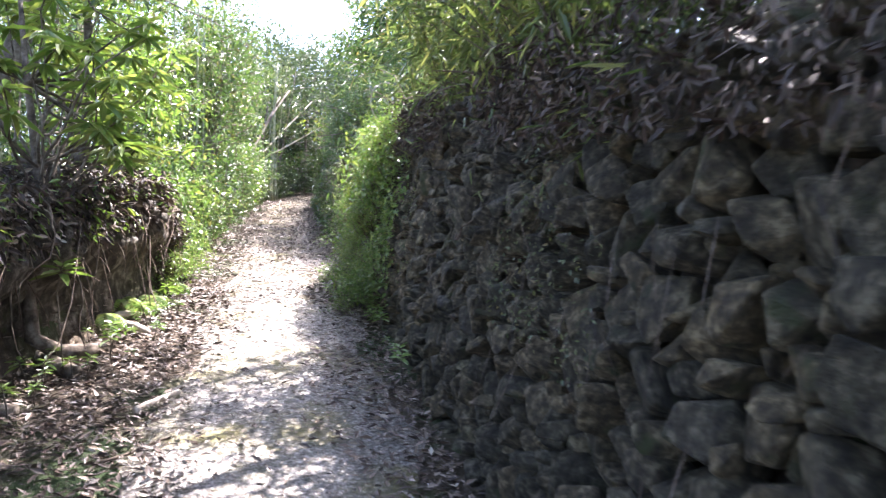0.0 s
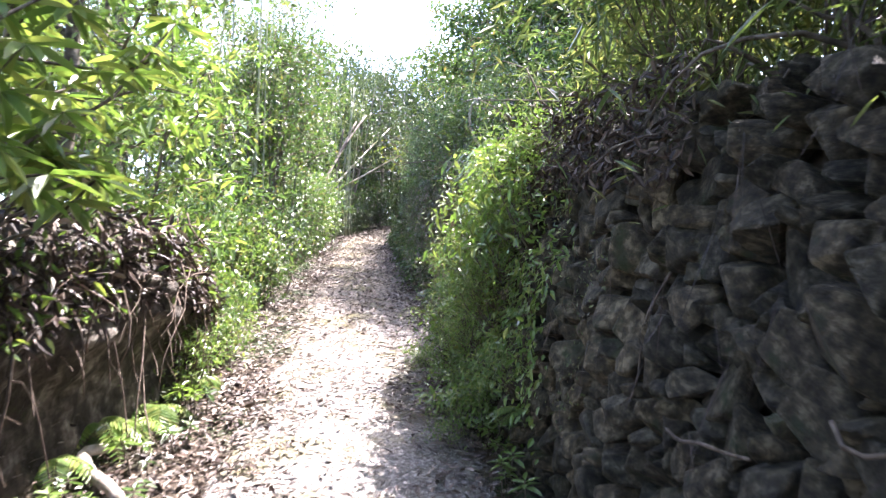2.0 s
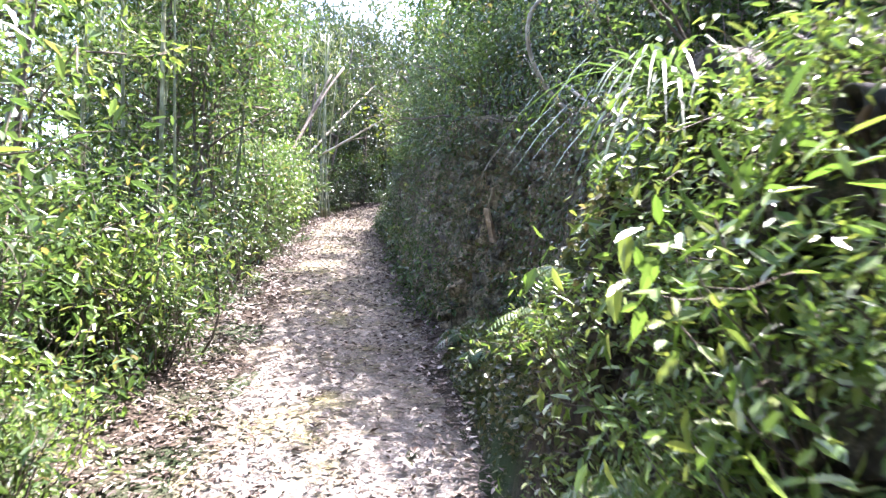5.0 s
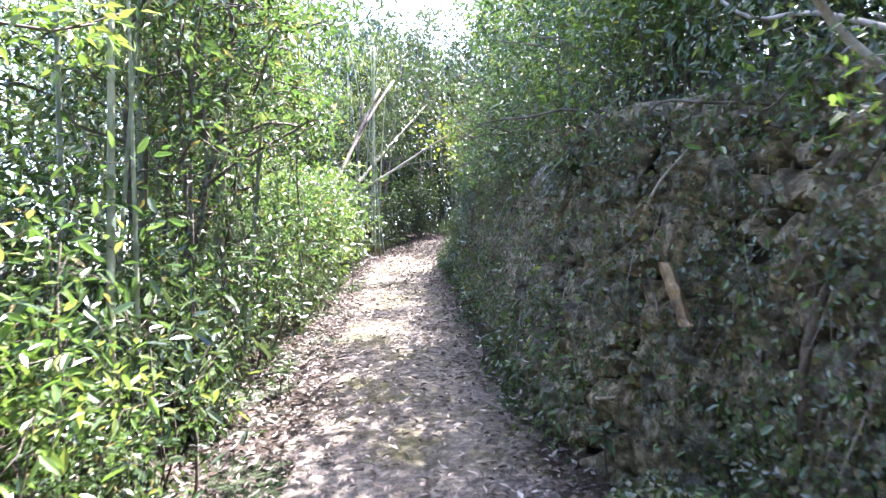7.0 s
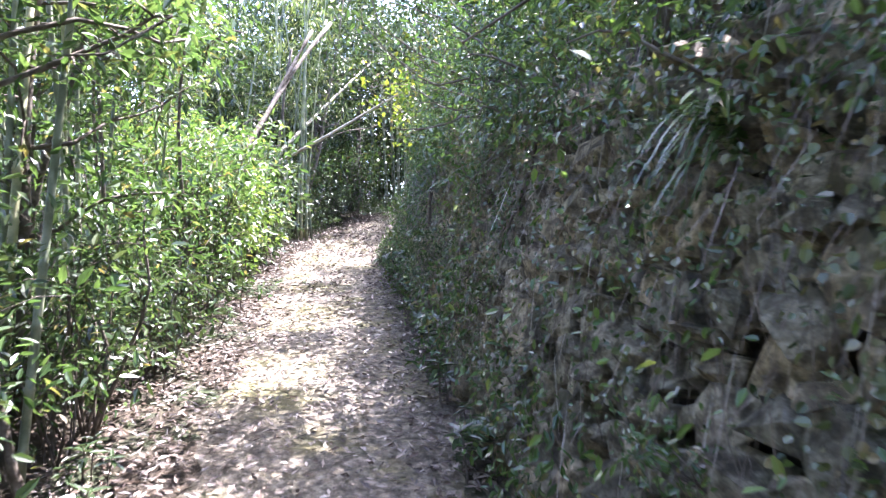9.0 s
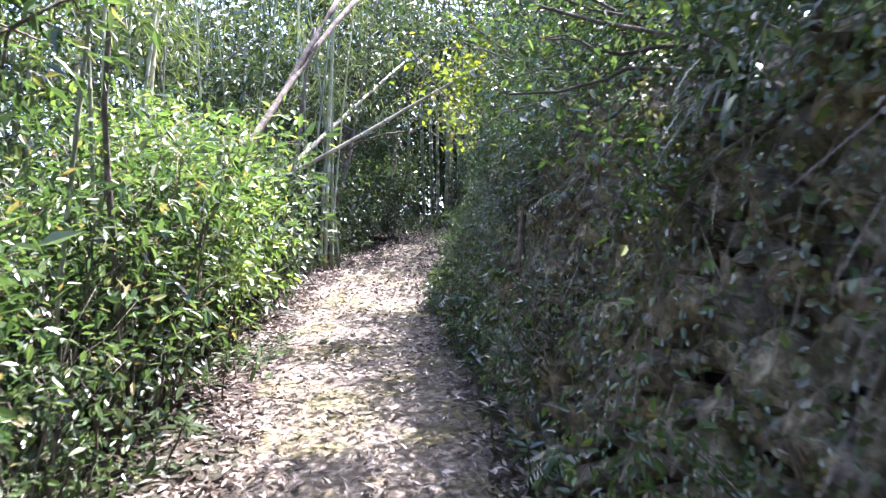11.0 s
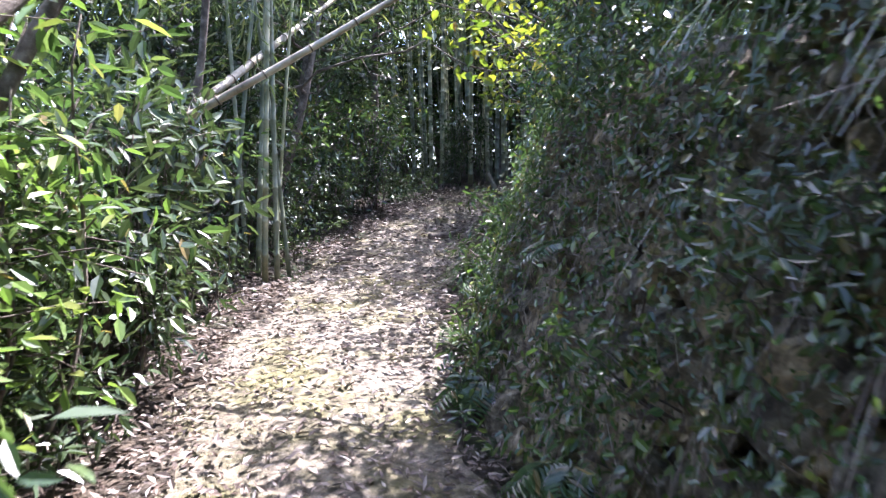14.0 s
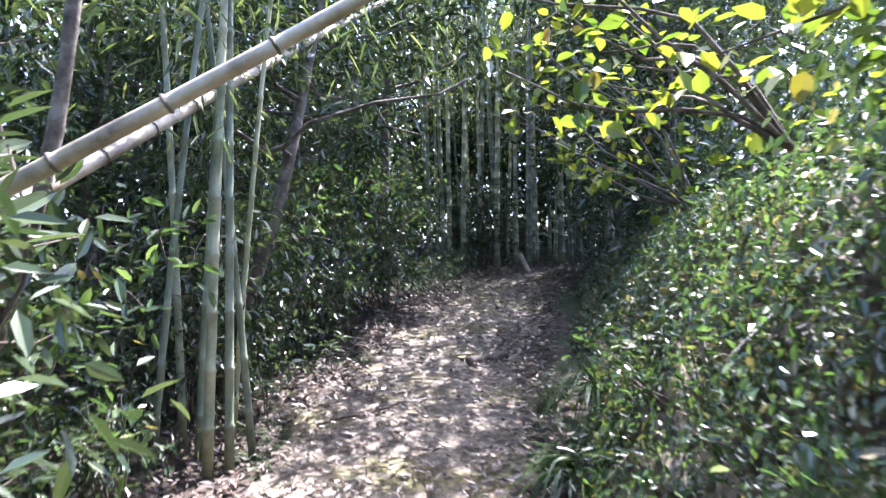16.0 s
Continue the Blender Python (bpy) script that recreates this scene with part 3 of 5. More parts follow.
def thicket(name, n, box, size, material, label, keep=0.55, seed=1, aspect=0.4, outline=LANCE, scale=1.6, category="thicket", rough_top=0.5):
    """Loose foliage that fills a stretch of land between two heights over the ground."""
    (x0, x1), (y0, y1), (h0, h1) = box
    p = np.stack([rng.uniform(x0, x1, n), rng.uniform(y0, y1, n), rng.uniform(h0, h1, n)], 1)
    p[:, 0] += path_centre(p[:, 1]) - path_centre(0)
    f = patchy(p, scale, seed)
    p = p[f > 1 - keep + rough_top * ((p[:, 2] - h0) / (h1 - h0)) ** 3 * 0.5]
    p[:, 2] += land(p[:, 0], p[:, 1])
    m = len(p)
    way = unit(rng.normal(0, 1, (m, 3)) + [0, 0, -0.3])
    up = unit(rng.normal(0, 0.5, (m, 3)) + [0, 0, 1])
    L = size * rng.uniform(0.5, 1.3, m)
    return stuff(leaves(name, p, way, up, L, L * aspect, material, None, outline), label, category)


# the fallen end of the wall
thicket("debris_creeper", 7000, ((0.68, 0.96), (8.55, 11.9), (0.0, 0.10)), 0.035, LEAF_IVY, "creeper hanging down the fallen wall's side", 0.8, 35, 0.7, BROAD, 2.4, "creeper")
thicket("debris_creeper", 12000, ((0.80, 1.85), (8.75, 12.1), (0.0, 0.10)), 0.035, LEAF_IVY, "creeper over the fallen end of the wall", 0.62, 31, 0.7, BROAD, 2.4, "creeper")
thicket("debris_creeper", 3000, ((0.80, 1.6), (8.75, 11.5), (0.02, 0.16)), 0.05, LEAF_BRIGHT, "bright shoots over the fallen end of the wall", 0.5, 32, 0.45, LANCE, 2.4, "creeper")
thicket("debris_litter", 3000, ((0.80, 1.8), (9.3, 12.1), (0.0, 0.04)), 0.06, LEAF_DEAD, "dead leaves on the fallen end of the wall", 0.7, 34, 0.4, SIMPLE, 2.4, "leaf litter")
thicket("slope_thicket", 26000, ((3.0, 5.6), (10.5, 25.0), (0.0, 4.0)), 0.2, LEAF_DARK, "tall dark thicket on the hillside above the wall", 0.62, 18, 0.42, SIMPLE)
# low fill behind the shrubs
thicket("left_thicket", 15000, ((-4.6, -2.3), (8.5, 27.0), (0.0, 2.8)), 0.14, LEAF_DARK, "green thicket among the bamboo", 0.5, 26, 0.42, SIMPLE)
thicket("slope_thicket", 15000, ((1.45, 3.0), (8.6, 21.0), (0.0, 1.5)), 0.09, LEAF_MID, "green shrub thicket hanging over the wall", 0.55, 15, 0.45, SIMPLE)
thicket("slope_thicket", 9000, ((1.5, 4.5), (23.5, 31.5), (0.0, 1.0)), 0.12, LEAF_DARK, "dark undergrowth on the low bank", 0.6, 16, 0.45, SIMPLE)
thicket("slope_thicket", 16000, ((1.0, 2.4), (-1.0, 7.2), (0.0, 0.6)), 0.11, LEAF_BAMBOO, "bright dwarf bamboo overhanging the wall", 0.6, 11, 0.17, SIMPLE)
thicket("slope_thicket", 11000, ((2.2, 6.5), (-3.0, 4.5), (0.0, 3.2)), 0.15, LEAF_MID, "green shrub thicket on the slope above the wall", 0.55, 12, 0.42, SIMPLE)
thicket("slope_thicket", 9000, ((2.0, 6.5), (4.5, 12.0), (0.0, 1.5)), 0.13, LEAF_MID, "low green shrub thicket on the slope above the wall", 0.6, 13, 0.42, SIMPLE)
thicket("slope_thicket", 12000, ((2.2, 6.5), (12.0, 19.0), (0.0, 3.2)), 0.15, LEAF_MID, "green shrub thicket on the slope above the wall", 0.55, 17, 0.42, SIMPLE)
thicket("slope_thicket", 9000, ((1.5, 6.5), (19.0, 30.0), (0.0, 1.0)), 0.12, LEAF_DARK, "dark evergreen thicket on the slope", 0.6, 14, 0.42, SIMPLE)
thicket("undergrowth", 16000, ((-3.6, -1.25), (8.2, 14.0), (0.0, 0.55)), 0.08, LEAF_MID, "green undergrowth beside the path", 0.6, 21)
thicket("undergrowth", 15000, ((-3.0, -1.0), (13.5, 33.0), (0.0, 0.45)), 0.08, LEAF_DARK, "dark glossy undergrowth beside the path", 0.55, 22)
thicket("left_thicket", 32000, ((-12.0, -4.2), (4.0, 36.0), (0.0, 4.2)), 0.22, LEAF_DARK, "tall green thicket behind the bamboo", 0.5, 23, 0.42, SIMPLE)
thicket("end_thicket", 30000, ((-14.0, 8.0), (37.0, 42.0), (0.0, 5.5)), 0.34, LEAF_DARK, "dark woodland closing the end of the path", 0.8, 25, 0.42, SIMPLE)


thicket("end_thicket", 7000, ((-8.0, 4.0), (36.2, 37.6), (0.0, 3.2)), 0.26, LEAF_DARK, "dark undergrowth behind the bamboo grove", 0.85, 43, 0.42, SIMPLE)
# closed canopy over the far end of the path
thicket("grove_canopy", 38000, ((-5.0, 6.0), (26.0, 38.0), (4.0, 6.6)), 0.26, LEAF_DARK, "dark canopy of bamboo and evergreens closing over the grove", 0.6, 41, 0.3, SIMPLE, 1.1, "canopy", 0.2)


def litter(name, n, y0, y1, edge, size, material, label):
    y = rng.uniform(y0, y1, n)
    u = np.where(y < 6.5, rng.uniform(-1.75, 0.85, n), rng.uniform(-1.4, 0.92, n))
    k = rng.random(n) < np.maximum(edge, np.clip((np.abs(u + 0.06 + 0.1 * np.sin(y * 1.7)) - 0.22) / 0.4, 0, 1))
    y, u = y[k], u[k]
    x = path_centre(y) + u
    ok = x < wall_foot(y) + 0.02
    x, y, u = x[ok], y[ok], u[ok]
    m = len(x)
    z = np.maximum(land(x, y), np.where(np.abs(u) < 0.74, along(y) + 0.024, -99)) + rng.random(m) * 0.022 + 0.006
    a = rng.uniform(0, 6.283, m)
    way = np.stack([np.cos(a), np.sin(a), rng.normal(0.1, 0.16, m)], 1)
    up = unit(rng.normal(0, 0.32, (m, 3)) + [0, 0, 1])
    L = size * rng.uniform(0.5, 1.35, m)
    return stuff(leaves(name, np.stack([x, y, z], 1), way, up, L, L * rng.uniform(0.26, 0.5, m), material, None, SIMPLE, 0.5, -0.1), label, "leaf litter")


litter("leaf_litter", 20000, -1.5, 12.0, 0.7, 0.03, LEAF_DEAD, "pale leaf scraps and chips on the gravel path")
litter("leaf_litter", 8000, -1.5, 8.0, 0.08, 0.06, LEAF_DEAD, "pale dry fallen leaves strewn along the path edges")
litter("leaf_litter", 20000, -1.5, 8.0, 0.12, 0.06, LEAF_DEAD_DARK, "brown fallen leaves strewn along the path edges")
litter("leaf_litter", 38000, 7.0, 34.0, 0.62, 0.055, LEAF_DEAD, "pale dry fallen leaves covering the path")
litter("leaf_litter", 28000, 7.0, 34.0, 0.3, 0.055, LEAF_DEAD_DARK, "brown fallen leaves covering the path")


def bank_litter(n, material, label):
    y = rng.uniform(3.2, 8.3, n)
    foot = bank_foot(y)
    k = rng.random(n)
    x = np.where(k < 0.5, foot - rng.uniform(0, 0.8, n), foot + rng.uniform(-0.02, 0.07, n))
    h = np.where(k < 0.5, 1.13 - 0.25 * np.exp((x - foot) / 0.1), rng.uniform(0.7, 1.05, n)) * np.interp(y, [3.2, 4.5, 7.0, 8.3], [0.88, 1.17, 1.17, 0.55])
    p = np.stack([x, y, along(y) + h + rng.uniform(0, 0.05, n)], 1)
    way = unit(rng.normal(0, 0.6, (n, 3)) + [0.4, 0, -0.5])
    up = unit(rng.normal(0, 0.5, (n, 3)) + [0.5, 0, 0.8])
    L = 0.08 * rng.uniform(0.5, 1.3, n)
    stuff(leaves("bank_litter", p, way, up, L, L * 0.38, material, None, LANCE, 0.45, 0.1), label, "leaf litter")


bank_litter(4600, LEAF_DEAD_DARK, "dark dead leaves matted over the bank's brow")
bank_litter(1300, LEAF_DEAD, "pale dead leaves caught on the bank's brow")
bank_litter(1300, LEAF_BRIGHT, "small green leaves creeping over the bank")

# ---------------------------------------------------------------- bamboo
def bamboo(at, height, radius, lean=(0, 0), label="green bamboo culm with joints and a feathery top", material=None, top=True, group="bamboo grove"):
    x, y = at
    z = float(land(x, y)) - 0.05
    ob = thing("bamboo", (x, y, z), label, "bamboo", group)
    n = max(8, int(height / 0.26))
    s, pts, rad = np.linspace(0, 1, n), [], []
    for i, a in enumerate(s):
        c = np.array([lean[0] * a + lean[0] * 0.5 * a * a, lean[1] * a, height * a])
        r = radius * (1 - 0.6 * a)
        if 0 < i < n - 1:
            d = 0.012
            for dz, k in ((-d, 1.0), (0, 1.25), (d, 0.95)):
                pts.append(c + [0, 0, dz])
                rad.append(r * k)
        else:
            pts.append(c)
            rad.append(r)
    tubes("culm", [(np.array(pts), np.array(rad))], material or CULM, ob, 8)
    if top:
        tips = np.array([[lean[0] * a * (1 + 0.5 * a), lean[1] * a, height * a] for a in np.linspace(0.45, 1.0, 14)]) + rng.normal(0, 0.28, (14, 3))
        pos, way, up, L = spray(tips, 16, 0.35, 0.13)
        leaves("foliage", pos, unit(way + [0, 0, -0.7]), up, L, L * 0.14, LEAF_BAMBOO, ob)
    return ob


BAMBOO = [bamboo((-2.0, 13.0), 5.2, 0.022), bamboo((-2.4, 15.5), 5.6, 0.028, (0.3, 0.1)), bamboo((-1.8, 17.0), 4.8, 0.018, (0.35, -0.2)),
          bamboo((2.6, 32.6), 6.8, 0.055, (0.1, 0.0))]


def place(template, x, y, scale=1.0, tilt=4.0, turn=None, sink=0.05):
    turn = rng.uniform(0, 360) if turn is None else turn
    m = pose(x, y, float(land(x, y)) - sink, rng.normal(0, tilt), rng.normal(0, tilt), turn)
    return copy_thing(template, m @ Matrix.Scale(scale, 4))


for n in range(64):
    y = rng.uniform(12.5, 24.5)
    place(BAMBOO[n % 3], -rng.uniform(1.35, 4.0), y, rng.uniform(0.75, 1.1), 3.0)
for n in range(26):
    place(BAMBOO[n % 2], -rng.uniform(2.6, 5.5), rng.uniform(8.5, 13.0), rng.uniform(0.7, 1.0), 4.0)
for n in range(24):
    place(BAMBOO[3], 1.0 + n * 0.17 + rng.normal(0, 0.08), 31.9 + rng.uniform(0, 1.8), rng.uniform(0.7, 1.05), 1.2)
for n in range(26):
    y = rng.uniform(33.5, 36.5)
    place(BAMBOO[3], rng.uniform(0.6, 6.4) + (y - 32) * 0.4, y, rng.uniform(0.6, 1.05), 1.2)
for n in range(16):
    place(BAMBOO[3], -rng.uniform(1.0, 4.0), rng.uniform(25.5, 33.0), rng.uniform(0.5, 0.8), 2.0)
# the clump that stands at the path's edge
for dx, dy, lean, r in ((-0.56, 24.05, 0.0, 0.026), (-0.66, 24.0, 0.02, 0.03), (-0.47, 24.25, -0.06, 0.022), (-0.74, 24.2, 0.03, 0.026), (-0.62, 24.5, 0.05, 0.02), (-0.86, 24.4, -0.03, 0.024), (-0.95, 24.1, 0.06, 0.022)):
    bamboo((dx, dy), 4.6, r, (lean * 6, 0.05), "grey-green bamboo culm in a clump at the path's edge", top=True, group="bamboo clump")


def pole(name, a, b, r0, r1, material, label, category, sag=0.0, wobble=0.01, joints=0, n=14, sides=8, leafy=None):
    """A lying or leaning stick; joints gives bamboo rings. a and b are world places."""
    a, b = np.array(a, float), np.array(b, float)
    ob = thing(name, tuple(a), label, category)
    p = bend((0, 0, 0), b - a, n, sag, wobble)
    r = np.linspace(r0, r1, n)
    if joints:
        s, k = [], []
        for j in range(joints + 1):
            for d, w in ((-0.06, 1.0), (-0.02, 1.02), (0.0, 1.2), (0.03, 0.94), (0.1, 0.98)):
                s.append((j + d) / joints * (n - 1))
                k.append(w)
        s = np.clip(s, 0, n - 1)
        p = np.stack([np.interp(s, np.arange(n), p[:, i]) + 1e-5 * np.arange(len(s)) for i in range(3)], 1)
        r = np.interp(s, np.arange(n), r) * np.array(k)
    else:
        r = r * rng.uniform(0.88, 1.12, n)
    tubes("culm" if joints else "wood", [(p, r)], material, ob, sides)
    for j in range(1, joints):
        c, q = p[j * 5 + 2], r[j * 5 + 2]
        d = unit((b - a)[None])[0]
        tubes("joint", [(np.array([c - d * 0.005, c, c + d * 0.005]), np.array([q * 0.95, q * 1.06, q * 0.95]))], BARK, ob, sides)
    return ob


def over(x, y, h):
    return (x, y, float(along(y)) + h)


pole("leaning_bamboo", over(-2.1, 22.34, 0.69), over(1.5, 22.18, 2.79), 0.034, 0.013, CULM_DRY, "dry fallen bamboo leaning across above the path", "bamboo", -0.03, 0.004, 13)
pole("leaning_bamboo", over(-2.2, 19.75, 0.02), over(0.8, 28.3, 3.74), 0.045, 0.02, CULM_DRY, "pale fallen bamboo slanting up over the path", "bamboo", 0, 0.003, 26)
pole("leaning_tree", over(-1.55, 19.42, -0.05), over(-0.35, 21.45, 3.25), 0.036, 0.026, BARK, "brown leaning tree trunk beside the path", "trunk", 0, 0.015)
pole("leaning_tree", over(-2.05, 18.25, 0.0), over(-0.1, 22.2, 3.5), 0.036, 0.026, BARK, "grey leaning dead trunk above the leaves", "trunk", 0, 0.01)
pole("leaning_tree", over(-1.25, 22.8, -0.1), over(-0.72, 22.9, 3.2), 0.03, 0.022, BARK, "brown slanting trunk behind the bamboo", "trunk", 0, 0.01)
pole("cut_pole", over(-0.62, 26.7, 0.0), over(-0.30, 26.8, 0.82), 0.035, 0.03, BARK_PALE, "pale cut pole leaning in a bush", "pole", 0, 0.005)
pole("cut_bamboo", over(2.98, 31.7, -0.03), over(2.82, 31.8, 0.32), 0.04, 0.04, CULM_DRY, "white split bamboo stump at the grove's edge", "bamboo", 0, 0.002, 2)
pole("fallen_log", over(-2.1, 5.75, 0.12), over(-1.34, 4.85, 0.06), 0.06, 0.05, BARK, "dark fallen log lying in the leaves", "log", 0, 0.015)
pole("fallen_log", over(-2.2, 4.5, 0.08), over(-1.45, 4.2, 0.05), 0.05, 0.04, BARK, "dark rotten log lying in the leaves", "log", 0, 0.02)
pole("fallen_branch", over(-1.55, 6.5, 0.08), over(-1.12, 5.95, 0.05), 0.035, 0.03, BARK_PALE, "pale broken branch at the bank's foot", "branch", 0, 0.02)
pole("fallen_branch", over(-1.75, 6.3, 0.10), over(-1.3, 6.55, 0.07), 0.03, 0.025, BARK_PALE, "pale broken branch at the bank's foot", "branch", 0, 0.02)
pole("bark_strip", over(-0.85, 4.18, 0.035), over(-0.66, 4.47, 0.04), 0.022, 0.016, BARK_PALE, "brown strip of bark lying on the path", "bark", 0, 0.01)
pole("stick", over(-0.86, 3.5, 0.035), over(-0.60, 3.76, 0.035), 0.009, 0.006, ROOT, "thin brown stick lying on the path", "stick", 0, 0.02)
pole("stick", over(0.2, 4.3, 0.04), over(0.5, 4.05, 0.035), 0.007, 0.004, ROOT, "thin brown stick lying on the path", "stick", 0, 0.03)
pole("stick", over(-0.1, 9.2, 0.04), over(0.3, 9.05, 0.035), 0.008, 0.004, ROOT, "thin brown stick lying on the path", "stick", 0, 0.03)
pole("stick", over(-0.15, 24.6, 0.04), over(0.42, 25.0, 0.04), 0.010, 0.006, ROOT, "thin dark stick lying across the path", "stick", 0, 0.04)
pole("fallen_log", over(0.98, 25.95, 0.05), over(1.32, 26.1, 0.05), 0.04, 0.035, BARK, "short dark log on the path", "log", 0, 0.01)
pole("fallen_log", over(0.80, 11.18, 0.18), over(1.25, 11.02, 0.27), 0.03, 0.022, BARK_PALE, "pale broken log lying at the wall's foot", "log", 0, 0.02)
pole("fallen_log", over(0.75, 10.5, 0.10), over(1.2, 10.75, 0.36), 0.03, 0.022, BARK, "pale broken log lying at the wall's foot", "log", 0, 0.02)
pole("dead_branch", over(1.46, 12.2, 2.42), over(1.52, 10.6, 1.84), 0.008, 0.013, BARK_PALE, "pale bare branch above the wall", "branch", -0.06, 0.03)
pole("dead_branch", over(1.50, 10.75, 1.64), over(1.62, 10.0, 1.82), 0.011, 0.008, BARK_PALE, "pale bare branch above the wall", "branch", 0.05, 0.03)
pole("vine", over(1.25, 11.35, 0.15), over(1.5, 11.05, 1.8), 0.016, 0.02, ROOT, "brown vine stem climbing the wall", "vine", 0, 0.04)
pole("vine", over(1.36, 11.1, 0.1), over(1.75, 10.7, 1.9), 0.012, 0.014, ROOT, "brown vine stem climbing the wall", "vine", 0, 0.05)
pole("vine", over(1.15, 12.9, 1.35), over(1.02, 11.9, 0.9), 0.006, 0.006, ROOT, "thin brown vine hanging on the wall", "vine", 0.05, 0.02)
pole("dead_branch", over(1.12, 12.3, 1.35), over(1.25, 12.0, 1.65), 0.008, 0.006, BARK_PALE, "grey dead stick caught on the wall", "branch", 0, 0.02)
for k in range(14):
    y = rng.uniform(1.0, 23.0)
    h = rng.uniform(0.9, 1.6)
    x = float(wall_foot(y) + wall_batter(y) * h)
    pole("hanging_root", over(x + 0.12, y, h + 0.3), over(x - rng.uniform(0.06, 0.1), y + rng.normal(0, 0.15), h - rng.uniform(0.2, 0.7)), 0.006, 0.003, ROOT, "thin brown root hanging down the wall", "root", 0, 0.06, 0, 8, 5)
for k in range(64):
    y = rng.uniform(3.6, 7.8)
    x = float(bank_foot(y)) + rng.uniform(0.0, 0.06)
    pole("hanging_root", over(x - 0.12, y, rng.uniform(0.95, 1.3)), over(x + rng.uniform(-0.02, 0.1), y + rng.normal(0, 0.3), rng.uniform(0.1, 0.85)), rng.uniform(0.004, 0.011), 0.003, ROOT, "brown root hanging down the earth bank", "root", 0, 0.07, 0, 8, 5)


for k in range(40):
    y = rng.uniform(3.6, 7.6)
    x = float(bank_foot(y)) + rng.uniform(-0.05, 0.08)
    pole("dead_twig", over(x, y, rng.uniform(0.7, 1.25)), over(x + rng.uniform(0.0, 0.16), y + rng.normal(0, 0.3), rng.uniform(0.6, 1.3)), 0.006, 0.002, ROOT, "thin dead twig tangled on the bank's brow", "twig", 0, 0.08, 0, 7, 5)


def wall_at(y, h, proud=0.02):
    return over(float(wall_foot(y) + wall_batter(y) * h) - proud, y, h)


pole("vine", wall_at(18.1, 0.85, 0.06), wall_at(18.35, 2.0, 0.12), 0.02, 0.014, ROOT, "thick brown vine stem hanging down the wall", "vine", 0, 0.03)
pole("vine", wall_at(18.9, 0.9, 0.05), wall_at(18.6, 1.9, 0.1), 0.01, 0.008, ROOT, "thin brown vine hanging on the wall", "vine", 0, 0.04)
pole("vine", wall_at(15.2, 1.0, 0.05), wall_at(15.0, 1.9, 0.1), 0.012, 0.009, ROOT, "thin brown vine hanging on the wall", "vine", 0, 0.04)
for y, h in ((3.9, 1.05), (4.6, 0.8)):
    pole("dead_twig", wall_at(y, h, 0.03), wall_at(y - 0.55, h + 0.12, 0.1), 0.007, 0.004, ROOT, "thin dead twig caught across the stones", "twig", 0.03, 0.03, 0, 8, 5)


def curl_vine():
    y0, z0 = 11.0, 1.78
    pts = np.array([(1.85, 1.45), (1.64, 1.55), (1.33, 1.80), (1.18, 2.10), (1.19, 2.32), (1.38, 2.47), (1.57, 2.42), (1.72, 2.27)])
    s = np.linspace(0, len(pts) - 1, 29)
    x, z = np.interp(s, np.arange(8), pts[:, 0]), np.interp(s, np.arange(8), pts[:, 1]) + z0 - 0.20
    for i in range(3):
        x[1:-1], z[1:-1] = (x[:-2] + x[1:-1] + x[2:]) / 3, (z[:-2] + z[1:-1] + z[2:]) / 3
    ob = thing("vine", (1.85, y0, z[0]), "thick grey woody vine curling above the wall", "vine")
    p = np.stack([x - 1.85, 0.08 * np.sin(s), z - z[0]], 1)
    tubes("stem", [(p, np.linspace(0.018, 0.012, 29))], BARK_PALE, ob, 8)


curl_vine()


def bark_slab():
    ob = thing("bark_slab", over(1.17, 11.9, 0.86), "tan slab of broken wood stuck on the wall", "wood piece")
    h = np.linspace(0, 0.28, 10)
    prof = []
    for i, z in enumerate(h):
        w = 0.056 * (1 - 0.7 * abs(i / 9 - 0.45)) + rng.uniform(-0.018, 0.018)
        prof.append([(-0.03 - 0.1 * z, -w + z * 0.5, z), (-0.055 - 0.1 * z, -w * 0.4 + z * 0.5, z), (-0.055 - 0.1 * z, w * 0.5 + z * 0.5, z), (-0.03 - 0.1 * z, w + z * 0.5, z), (0.0 - 0.1 * z, z * 0.5, z)])
    v = np.array(prof).reshape(-1, 3)
    f = [(i * 5 + j, i * 5 + (j + 1) % 5, (i + 1) * 5 + (j + 1) % 5, (i + 1) * 5 + j) for i in range(9) for j in range(5)]
    f += [(0, 4, 3, 1), (45, 46, 48, 49), (1, 3, 2, 2), (46, 47, 48, 48)]
    link_mesh("wood", v, np.array(f[:-2]), TAN_WOOD, ob, smooth=False)


bark_slab()


def pipe_end():
    y, h = 7.5, 1.62
    x = float(wall_foot(y) + wall_batter(y) * h)
    ob = thing("drain_pipe", over(x, y, h), "dark round pipe end poking out of the wall top", "pipe")
    a = np.linspace(0, 2 * np.pi, 14, endpoint=False)
    rings = [(-0.14, 0.045), (-0.14, 0.038), (-0.02, 0.036)]
    rings = [(0.2, 0.045)] + rings
    v = np.concatenate([np.stack([np.full(14, q), np.cos(a) * r, np.sin(a) * r], 1) for q, r in rings])
    f = [(k * 14 + j, k * 14 + (j + 1) % 14, (k + 1) * 14 + (j + 1) % 14, (k + 1) * 14 + j) for k in range(3) for j in range(14)]
    link_mesh("pipe", v, np.array(f), DARK_PIPE, ob)


pipe_end()

